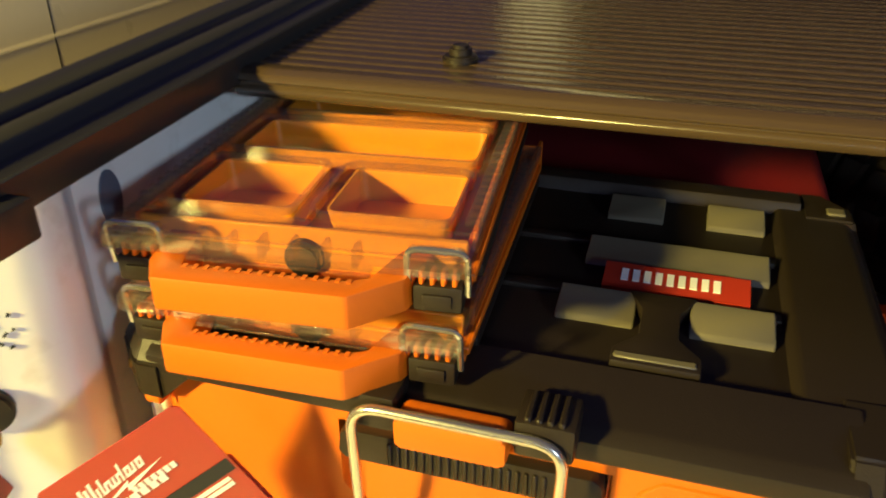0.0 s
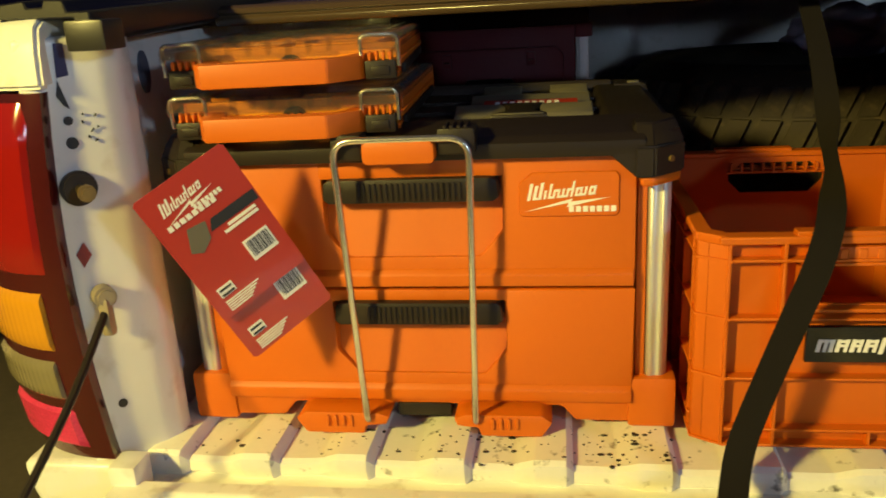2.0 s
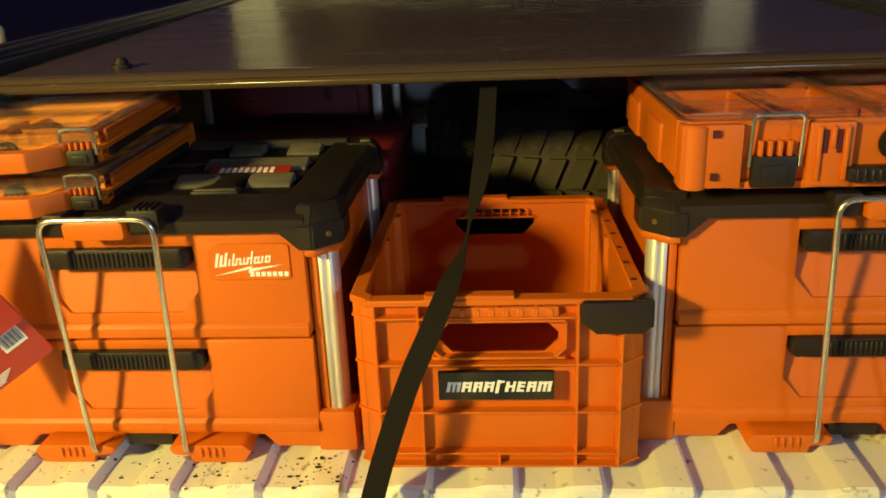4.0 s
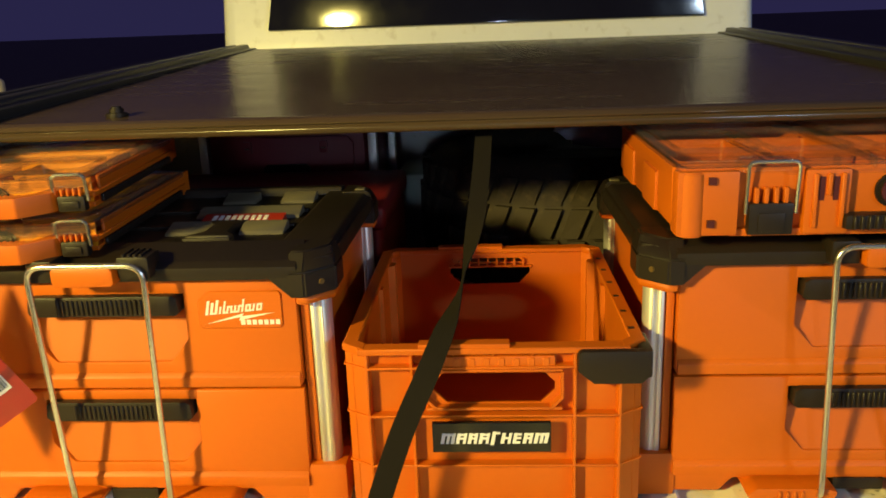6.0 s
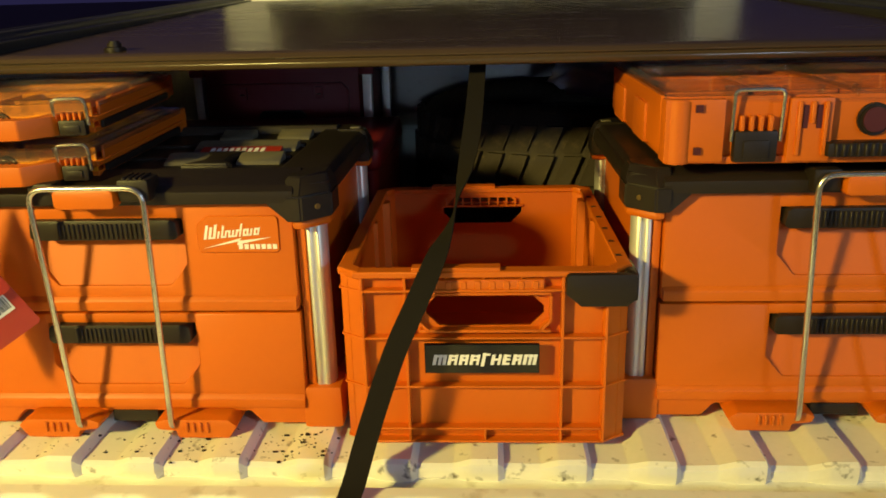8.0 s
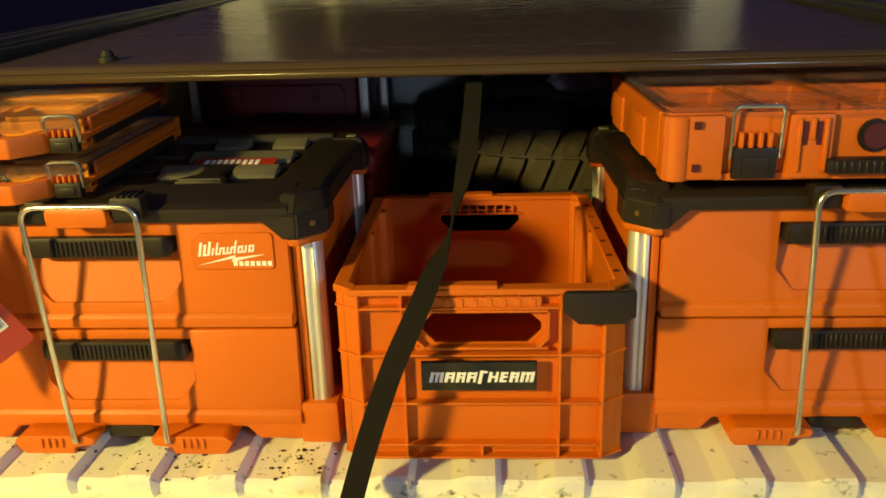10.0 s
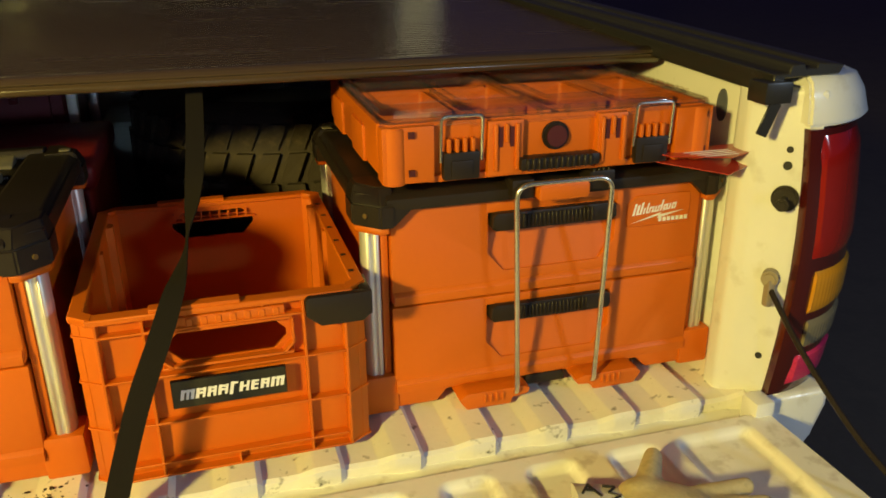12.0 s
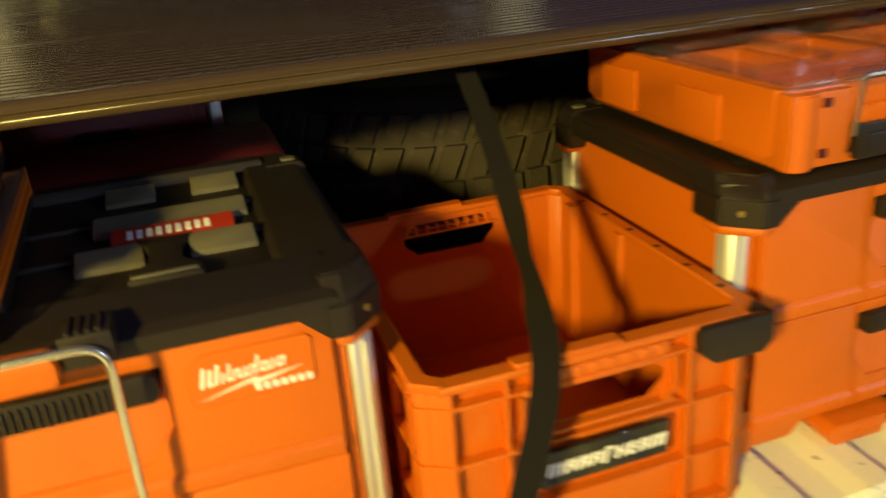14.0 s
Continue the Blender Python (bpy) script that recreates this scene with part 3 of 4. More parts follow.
    # corner posts
    for sx in (-1, 1):
        for y in (0.022, D - 0.026):
            post = prism([(sx * 0.2460, y - 0.010), (sx * 0.2480, y - 0.015), (sx * 0.2535, y - 0.015), (sx * 0.2545, y - 0.0135), (sx * 0.2590, y - 0.0135), (sx * 0.2600, y - 0.015), (sx * 0.2645, y - 0.013), (sx * 0.2695, y - 0.006), (sx * 0.2695, y + 0.010), (sx * 0.2460, y + 0.010)], "z", 0.055, 0.292, 0.0012, 1)
            part("post", post, ALU, ob, "aluminium corner post")
            kk = 1 if y < 0.1 else -1
            yy = 0.0 if kk > 0 else D
            part("collar", prism([(sx * 0.236, yy - kk * 0.012), (sx * 0.249, yy - kk * 0.012), (sx * 0.278, yy + kk * 0.016), (sx * 0.278, yy + kk * 0.046), (sx * 0.236, yy + kk * 0.046)], "z", 0.277, 0.2865, 0.002, 1), plastic, ob)
    # lid
    lid = prism([(-W + 0.02, 0.0), (W - 0.02, 0.0), (W, 0.02), (W, D - 0.02), (W - 0.02, D), (-W + 0.02, D), (-W, D - 0.02), (-W, 0.02)], "z", 0.306, 0.331, 0.005, 2)
    top_ = part("lid", lid, BLACK, ob, "black lid with stacking slots")
    band = prism([(-0.014, 0.309), (-0.015, 0.325), (-0.004, 0.331), (0.046, 0.342), (0.056, 0.330), (0.056, 0.309)], "x", -0.240, 0.240, 0.0025, 2)
    for sx in (-1, 1):
        prism([(sx * 0.204, 0.312), (sx * 0.231, 0.287), (sx * 0.233, 0.312)], "y", -0.014, 0.004, 0.001, 1, into=band)
    part("front_band", band, BLACK, top_)
    for sx in (-1, 1):
        for y, k in ((0.0, 1), (D, -1)):
            guard = prism([(sx * 0.229, y - k * 0.0165), (sx * 0.249, y - k * 0.0165), (sx * 0.281, y + k * 0.014), (sx * 0.281, y + k * 0.060), (sx * 0.229, y + k * 0.060)], "z", 0.287, 0.318)
            prism([(sx * 0.229, y - k * 0.0165), (sx * 0.249, y - k * 0.0165), (sx * 0.281, y + k * 0.014), (sx * 0.281, y + k * 0.060), (sx * 0.229, y + k * 0.060)], "z", 0.3175, 0.339, into=guard)
            for v in guard.verts:
                if v.co.z > 0.33:
                    lean = 0.018 if (v.co.y - y) * k < 0.05 else 0.0
                    v.co.y += k * lean
                    v.co.x -= sx * (0.008 if abs(v.co.x) > 0.25 else 0.0)
            bmesh.ops.bevel(guard, geom=guard.edges[:], offset=0.0022, segments=2, affect="EDGES", clamp_overlap=True)
            part("corner_guard", guard, BLACK, top_)
        part("side_rail", prism([(sx * 0.200, 0.330), (sx * 0.276, 0.328), (sx * 0.266, 0.3365), (sx * 0.208, 0.3375)], "y", 0.044, D - 0.030, 0.003, 2), BLACK, top_)
    part("rear_rail", prism([(D - 0.045, 0.330), (D - 0.002, 0.330), (D - 0.008, 0.341), (D - 0.040, 0.344)], "x", -0.228, 0.228, 0.003, 2), BLACK, top_)
    for y in (0.149, 0.241):
        part("cross_bar", box(-0.200, 0.200, y, y + 0.012, 0.329, 0.3355, 0.002), BLACK, top_)
    for sx in (-1, 1):
        part("bridge", prism([(sx * (0.113 + a), b) for a, b in ((-0.030, 0.052), (0.030, 0.052), (0.030, 0.070), (0.014, 0.090), (0.014, 0.125), (0.026, 0.150), (-0.026, 0.150), (-0.014, 0.125), (-0.014, 0.090), (-0.030, 0.070))], "z", 0.329, 0.3435, 0.002), BLACK, top_)
        part("slot_edge", box(min(sx * 0.085, sx * 0.140), max(sx * 0.085, sx * 0.140), 0.056, 0.063, 0.340, 0.3445, 0.001, 1), GREY, top_)
    for y, spans in ((0.112, ((0.035, 0.094), (0.134, 0.194))), (0.204, ((0.045, 0.194),)), (0.300, ((0.052, 0.104), (0.143, 0.194)))):
        for a, c in spans:
            for u, v in ((a, c), (-c, -a)):
                part("slot_ramp", prism([(y, 0.3305), (y + 0.0365, 0.3305), (y + 0.0365, 0.3425), (y + 0.033, 0.3425), (y + 0.004, 0.3355)], "x", u, v, 0.001, 1), GREY, top_, "grey slot edge")
    for sx in (-1, 1):
        part("guard_pad", box(sx * 0.258 - 0.008, sx * 0.258 + 0.008, D - 0.050, D - 0.036, 0.3385, 0.3415, 0.001, 1), GREY, top_, "small grey pad")
    lab = part("lid_badge", prism([(0.1665, 0.3315), (0.198, 0.3315), (0.198, 0.3405), (0.196, 0.3405), (0.1665, 0.3345)], "x", 0.064, 0.178), CARD, top_, "red badge")
    m = bmesh.new()
    for i in range(9):
        x = 0.078 + 0.009 * i
        prism([(0.176, 0.3364), (0.190, 0.3392), (0.190, 0.3400), (0.176, 0.3372)], "x", x, x + 0.0055, into=m)
    part("print", m, WHITE, lab)
    for sx in (-1, 1):
        part("screw", disc((sx * 0.2655, -0.0010, 0.303), (sx, -1, 0), 0.0034, 0.004, 12), BRASS, top_, "small brass screw")
    # front latch with a wire bail
    latch = prism([(-0.040, 0.314), (-0.036, 0.311), (0.030, 0.311), (0.034, 0.315), (0.034, 0.331), (0.030, 0.335), (-0.036, 0.335), (-0.040, 0.331)], "y", -0.040, -0.016, 0.004, 2)
    part("latch", latch, plastic, ob)
    hook = box(0.036, 0.074, -0.032, 0.004, 0.318, 0.345, 0.004)
    for i in range(4):
        box(0.042 + 0.007 * i, 0.046 + 0.007 * i, -0.030, 0.000, 0.340, 0.3475, 0.001, 1, into=hook)
    part("latch_hook", hook, BLACK, ob, "black latch hook")
    part("latch_pivot", box(-0.074, -0.042, -0.030, 0.004, 0.314, 0.341, 0.004), BLACK, ob)
    bail = fillet([(-0.060, -0.022, 0.016), (-0.060, -0.033, 0.022), (-0.0705, -0.036, 0.336), (0.0685, -0.036, 0.336), (0.062, -0.033, 0.022), (0.062, -0.022, 0.016)], 0.022, 8)
    part("wire_bail", tube(bail, 0.0038, 10), STEEL, ob, "zinc-plated wire bail")
    return ob


drawer_box("drawer_tool_box", "red two-drawer stacking tool box with black lid, tag hung before it", (-0.092, 0.450, 0.0), RED, "drawer tool boxes")
drawer_box("drawer_tool_box", "red two-drawer stacking tool box carrying a clear-lidded organizer", (0.827, 0.475, 0.0), RED, "drawer tool boxes")

# ---------------------------------------------------------------- crate


def crate():
    ob = thing("crate", "open red plastic stacking crate with ribbed walls", "crate", (0.373, 0.409, 0.0), 0.4)
    W, D, H = 0.176, 0.434, 0.232
    t = 0.0035
    part("front_wall", holed(-W + 0.012, W - 0.012, 0.010, H - 0.006, -0.070, 0.072, 0.158, 0.200, 0.014, 0.014 + t, 0.016), RED, ob)
    part("back_wall", holed(-W + 0.012, W - 0.012, 0.010, H - 0.006, -0.066, 0.064, 0.172, 0.216, D - 0.014 - t, D - 0.014, 0.018), RED, ob)
    for sx in (-1, 1):
        x = sx * (W - 0.012)
        wall = box(min(x, x - sx * t), max(x, x - sx * t), 0.014, D - 0.014, 0.010, H - 0.006)
        prism([(sx * (W - 0.0135), 0.350), (sx * (W - 0.026), 0.356), (sx * (W - 0.026), 0.372), (sx * (W - 0.0135), 0.378)], "z", 0.02, H - 0.008, into=wall)
        prism([(sx * (W - 0.0135), 0.235), (sx * (W - 0.021), 0.240), (sx * (W - 0.021), 0.252), (sx * (W - 0.0135), 0.257)], "z", 0.02, H - 0.008, into=wall)
        part("side_wall", wall, RED, ob)
    part("bottom", box(-W + 0.012, W - 0.012, 0.014, D - 0.014, 0.006, 0.011), RED, ob)
    rim = bmesh.new()
    # top rim with uneven edge
    for y0, y1 in ((0.0, 0.020), (D - 0.020, D)):
        box(-W + 0.02, W - 0.02, y0, y1, H - 0.008, H, 0.0015, 1, into=rim)
        box(-0.085, 0.02, y0 + 0.002, y1 - 0.002, H - 0.002, H + 0.0045, 0.001, 1, into=rim)
    for sx in (-1, 1):
        box(min(sx * W, sx * (W - 0.0175)), max(sx * W, sx * (W - 0.0175)), 0.02, D - 0.02, H - 0.008, H, 0.0015, 1, into=rim)
        for y in (0.0, D):
            s = 1 if y == 0 else -1
            prism([(sx * (W - 0.028), y), (sx * W, y + s * 0.022), (sx * W, y + s * 0.030), (sx * (W - 0.0175), y + s * 0.030), (sx * (W - 0.028), y + s * 0.020)], "z", H - 0.009, H + 0.0005, 0.001, 1, into=rim)
    part("rim", rim, RED, ob)
    # outer ribs on the four walls
    def rib_bar(*a):
        part("rib", box(*a, 0.0006, 1), RED, ob)
    for z in (0.004, 0.022, 0.080, 0.145, 0.206):
        rib_bar(-W + 0.033, W - 0.033, 0.0005, 0.016, z, z + 0.003)
        rib_bar(-W + 0.033, W - 0.033, D - 0.016, D - 0.0005, z, z + 0.003)
        for sx in (-1, 1):
            rib_bar(min(sx * (W - 0.001), sx * (W - 0.014)), max(sx * (W - 0.001), sx * (W - 0.014)), 0.036, D - 0.036, z, z + 0.003)
    for x in (-0.094, 0.094, W - 0.030, -W + 0.030):
        rib_bar(x - 0.0018, x + 0.0018, 0.001, 0.016, 0.004, H - 0.004)
        rib_bar(x - 0.0018, x + 0.0018, D - 0.016, D - 0.001, 0.004, H - 0.004)
    for x in (-0.045, 0.0, 0.045):
        rib_bar(x - 0.0015, x + 0.0015, 0.002, 0.016, 0.222, H - 0.004)
    rib_bar(-0.0015, 0.0015, 0.002, 0.016, 0.004, 0.024)
    for y in (0.045, 0.105, 0.165, 0.245, 0.305, 0.365):
        for sx in (-1, 1):
            rib_bar(min(sx * (W - 0.002), sx * (W - 0.014)), max(sx * (W - 0.002), sx * (W - 0.014)), y - 0.0018, y + 0.0018, 0.004, H - 0.004)
    for sx in (-1, 1):
        corner = bmesh.new()
        prism([(sx * (W - 0.032), 0.002), (sx * (W - 0.003), 0.020), (sx * (W - 0.003), 0.034), (sx * (W - 0.012), 0.034), (sx * (W - 0.034), 0.012)], "z", 0.004, H - 0.006, 0.001, 1, into=corner)
        for z in (0.004, 0.080, 0.145, 0.206):
            prism([(sx * (W - 0.033), -0.0005), (sx * (W - 0.001), 0.019), (sx * (W - 0.001), 0.0355), (sx * (W - 0.012), 0.0355), (sx * (W - 0.033), 0.012)], "z", z + 0.0003, z + 0.0027, into=corner)
        part("corner_post", corner, RED, ob)
        part("corner_post", prism([(sx * (W - 0.032), D - 0.002), (sx * (W - 0.003), D - 0.020), (sx * (W - 0.003), D - 0.034), (sx * (W - 0.012), D - 0.034), (sx * (W - 0.034), D - 0.012)], "z", 0.004, H - 0.006, 0.001, 1), RED, ob)
    # handle of the front wall, with its frame and finger ribs
    hd = bmesh.new()
    for zz in (0.153, 0.201):
        box(-0.078, 0.080, 0.002, 0.018, zz, zz + 0.004, 0.001, 1, into=hd)
    box(-0.070, 0.072, 0.003, 0.020, 0.204, 0.221, 0.004, into=hd)
    for i in range(8):
        box(-0.062 + 0.017 * i, -0.062 + 0.017 * i + 0.008, 0.0018, 0.006, 0.206, 0.219, 0.001, 1, into=hd)
    for sx in (-1, 1):
        prism([(sx * 0.078, 0.201), (sx * 0.081, 0.201), (sx * 0.081, 0.168), (sx * 0.067, 0.153), (sx * 0.064, 0.155), (sx * 0.078, 0.169)], "y", 0.002, 0.018, into=hd)
    part("handle", hd, RED, ob)
    for i in range(9):
        part("handle_slat", box(-0.064 + 0.0145 * i, -0.064 + 0.0145 * i + 0.003, D - 0.024, D - 0.012, 0.203, 0.216), RED, ob)
    part("handle_bar", box(-0.068, 0.068, D - 0.022, D - 0.010, 0.2005, 0.2045, 0.001, 1), RED, ob)
    for i in range(6):
        part("rim_slot", box(W - 0.014, W - 0.007, 0.055 + 0.058 * i, 0.061 + 0.058 * i, H - 0.001, H + 0.0006), INK, ob)
    # black corner clip and sign plate
    clip = prism([(0.096, 0.226), (0.096, 0.205), (0.114, 0.190), (0.168, 0.190), (0.178, 0.200), (0.178, 0.230), (0.100, 0.230)], "y", -0.009, 0.004, 0.003, 2)
    box(0.166, 0.180, -0.006, 0.050, 0.196, 0.230, 0.003, into=clip)
    part("corner_clip", clip, BLACK, ob, "black corner clip")
    plate = part("sign_plate", box(-0.072, 0.066, -0.0065, -0.001, 0.104, 0.142, 0.0008, 1), SIGN, ob, "black sign plate with white slanted blocks")
    m = bmesh.new()
    x = -0.063
    for i, w in enumerate((0.017, 0.013, 0.012, 0.013, 0.011, 0.013, 0.011, 0.012, 0.017)):
        tall, z = (0.0175 if i == 4 else 0.0135), 0.1155 - (0.002 if i == 4 else 0)
        def sheared(px, pz):
            return (x + px + pz * 0.2, z + pz)
        strokes = [(0, 0.0042)] + ([(w - 0.0052, w - 0.0010), (w * 0.5 - 0.0020, w * 0.5 + 0.0016)] if i in (0, 8) else [(w - 0.0048, w - 0.0014)] if i in (1, 2, 3, 5, 7) else [])
        for a, c in strokes:
            prism([sheared(a, 0), sheared(c, 0), sheared(c, tall), sheared(a, tall)], "y", -0.0065, -0.0071, into=m)
        for h in ([tall - 0.0034] if i in (0, 8, 4) else [tall - 0.0034, tall * 0.4] if i in (1, 2, 3, 7) else [tall * 0.42] if i == 5 else [0, tall * 0.42, tall - 0.003]):
            prism([sheared(0.0005, h), sheared(w - 0.0020, h), sheared(w - 0.0020, h + 0.0028), sheared(0.0005, h + 0.0028)], "y", -0.0066, -0.0072, into=m)
        x += w + 0.0008
    part("lettering", m, WHITE, plate)
    return ob


crate()

# ---------------------------------------------------------------- organizers


def organizer_latch(parent, x, z0, z1, w, y):
    part("latch", merge(box(x - w / 2, x + w / 2, y - 0.010, y + 0.004, z0, z0 + (z1 - z0) * 0.45, 0.003), box(x - w * 0.30, x + w * 0.30, y - 0.012, y - 0.006, z0 + 0.004, z0 + (z1 - z0) * 0.32, 0.002)), BLACK, parent, "black latch")
    for i in range(4):
        part("latch_rib", box(x - w * 0.38 + w * 0.22 * i, x - w * 0.38 + w * 0.22 * i + w * 0.10, y - 0.008, y + 0.002, z0 + (z1 - z0) * 0.42, z0 + (z1 - z0) * 0.66, 0.0008, 1), RED, parent)
    h = w / 2 + 0.003
    wire = fillet([(x - h, y - 0.006, z0 + (z1 - z0) * 0.30), (x - h, y - 0.010, z1 + 0.002), (x + h, y - 0.010, z1 + 0.002), (x + h, y - 0.006, z0 + (z1 - z0) * 0.30)], 0.008, 5)
    part("wire_bail", tube(wire, 0.0022, 8), STEEL, parent, "zinc wire bail")


def organizer_lid(W, D, z0, z1, cells, gaps, caps):
    """A thin clear lid: raised panes with rims over each compartment, ribbed hinge and front."""
    b = bmesh.new()
    x_lo, x_hi, y_lo, y_hi = min(c[0] for c in cells), max(c[1] for c in cells), min(c[2] for c in cells), max(c[3] for c in cells)
    for x0, x1, y0, y1 in [(-W, W, 0.004, y_lo), (-W, W, y_hi, D), (-W, x_lo, y_lo, y_hi), (x_hi, W, y_lo, y_hi)] + list(gaps):
        box(x0, x1, y0, y1, z0 + 0.004, z0 + 0.0065, into=b)
    for y0, y1 in ((0.002, 0.005), (D - 0.004, D - 0.001)):
        box(-W, W, y0, y1, z0 - 0.004, z0 + 0.006, 0.001, 1, into=b)
    for sx in (-1, 1):
        box(min(sx * W, sx * (W - 0.003)), max(sx * W, sx * (W - 0.003)), 0.004, D - 0.004, z0 - 0.004, z0 + 0.006, 0.001, 1, into=b)
        for i in range(22):
            y = 0.05 + (D - 0.09) * i / 22
            box(min(sx * W, sx * (W - 0.012)), max(sx * W, sx * (W - 0.012)), y, y + 0.006, z0 + 0.004, z0 + 0.0105, 0.0015, 1, into=b)
    for x0, x1, y0, y1 in cells:
        rimpts, inner = rounded(x0, x1, y0, y1, 0.012), rounded(x0 + 0.004, x1 - 0.004, y0 + 0.004, y1 - 0.004, 0.009)
        c = bmesh.new()
        r = [[c.verts.new((p[0], p[1], z)) for p in pts] for pts, z in ((rimpts, z0 + 0.006), (rimpts, z1), (inner, z1), (inner, z1 - 0.007))]
        for a, d in zip(r, r[1:]):
            for i in range(len(a)):
                j = (i + 1) % len(a)
                c.faces.new((a[i], a[j], d[j], d[i]))
        c.faces.new(r[-1])
        bmesh.ops.recalc_face_normals(c, faces=c.faces[:])
        merge(b, c)
    for i in range(6):
        x = -W * 0.42 + W * 0.84 * i / 5
        box(x - 0.002, x + 0.002, -0.004, 0.010, z0 - 0.003, z0 + 0.010, 0.001, 1, into=b)
    box(-W * 0.5, W * 0.5, -0.006, 0.004, z0 - 0.008, z0 - 0.004, 0.001, 1, into=b)
    box(-W, W, -0.001, 0.0035, z0 - 0.007, z0 + 0.003, 0.001, 1, into=b)
    for x in (-caps, caps):
        box(x - (0.018 + 0.010 * (W > 0.2)), x + (0.018 + 0.010 * (W > 0.2)), -0.008, 0.012, z0 - 0.004, z0 + 0.011, 0.004, 2, into=b)
    return b


def bin_tray(parent, x0, x1, y0, y1, z0, z1, mat):
    b = bmesh.new()
    t = 0.0018
    a, c = rounded(x0, x1, y0, y1, 0.008), rounded(x0 + t, x1 - t, y0 + t, y1 - t, 0.0065)
    lo = rounded(x0 + 0.004, x1 - 0.004, y0 + 0.004, y1 - 0.004, 0.008)
    r = [[b.verts.new((p[0], p[1], z)) for p in pts] for pts, z in ((lo, z0), (a, z1), (c, z1), (lo, z0 + 0.002))]
    for u, v in zip(r, r[1:]):
        for i in range(len(u)):
            j = (i + 1) % len(u)
            b.faces.new((u[i], u[j], v[j], v[i]))
    b.faces.new(r[-1])
    b.faces.new(r[0][::-1])
    bmesh.ops.recalc_face_normals(b, faces=b.faces[:])
    return part("bin", b, mat, parent)


def slim_organizer(label, at, turn):
    ob = thing("slim_organizer", label, "organizer", at, turn, "slim organizers")
    W, D, H = 0.119, 0.372, 0.049
    for sx in (-1, 1):
        part("side_wall", box(min(sx * W, sx * (W - 0.004)), max(sx * W, sx * (W - 0.004)), 0.036, D, 0.004, 0.036, 0.001, 1), RED, ob)
        part("side_rib", box(min(sx * (W + 0.003), sx * (W - 0.010)), max(sx * (W + 0.003), sx * (W - 0.010)), 0.024, D - 0.01, 0.014, 0.020, 0.001, 1), RED, ob)
    part("back_wall", box(-W + 0.004, W - 0.004, D - 0.004, D, 0.004, 0.036, 0.001, 1), RED, ob)
    # front wall takes the yellowed colour too, its bright light is painted in
    part("front_wall", box(-W + 0.004, W - 0.004, 0.036, 0.040, 0.004, 0.036, 0.001, 1), BIN_LIT, ob)
    part("bottom", box(-W + 0.002, W - 0.002, 0.034, D - 0.002, 0.0, 0.006, 0.001, 1), RED, ob)
    part("side_rail", box(W - 0.001, W + 0.004, 0.05, D - 0.03, 0.003, 0.013, 0.002), BLACK, ob)
    cells = [(-0.105, 0.105, 0.260, 0.352), (-0.105, 0.105, 0.163, 0.248), (-0.105, -0.004, 0.055, 0.150), (0.004, 0.105, 0.055, 0.150)]
    for c in cells:
        # bins carry the painted yellow glow in their base colour
        bin_tray(ob, c[0] + 0.006, c[1] - 0.006, c[2] + 0.006, c[3] - 0.006, 0.010, 0.0375, BIN_LIT)
    part("lid", organizer_lid(W + 0.003, D - 0.016, 0.035, 0.0465, [(a, b, c - 0.016, d - 0.016) for a, b, c, d in cells], ((-0.105, 0.105, 0.134, 0.147), (-0.105, 0.105, 0.232, 0.244), (-0.004, 0.004, 0.039, 0.134)), 0.100), CLEAR, ob, "clear plastic lid").visible_shadow = False
    ob.children[-1].location.y = 0.016
    # carry handle across the front
    hd = prism([(-0.094, 0.040), (-0.086, -0.006), (-0.074, -0.028), (0.052, -0.028), (0.082, 0.000), (0.094, 0.040), (0.072, 0.040), (0.060, -0.002), (0.048, -0.008), (-0.062, -0.008), (-0.072, 0.040)], "z", 0.002, 0.026, 0.0025, 2)
    for i in range(16):
        box(-0.060 + 0.0072 * i, -0.060 + 0.0072 * i + 0.003, -0.0125, -0.0078, 0.0255, 0.0266, into=hd)
    part("handle", hd, RED, ob)
    part("lock_hub", disc((0.004, 0.034, 0.015), (0, 1, 0), 0.0135, 0.012, 20, 0.003), BLACK, ob, "black round lock hub")
    for sx in (-1, 1):
        organizer_latch(ob, sx * 0.101, 0.001, 0.043, 0.032, 0.014)
    return ob


slim_organizer("slim clear-lidded organizer resting on the black lid of the tool box", (-0.218, 0.437, 0.337), 3)
slim_organizer("slim clear-lidded organizer stacked on top, lit yellow", (-0.214, 0.435, 0.391), 6)


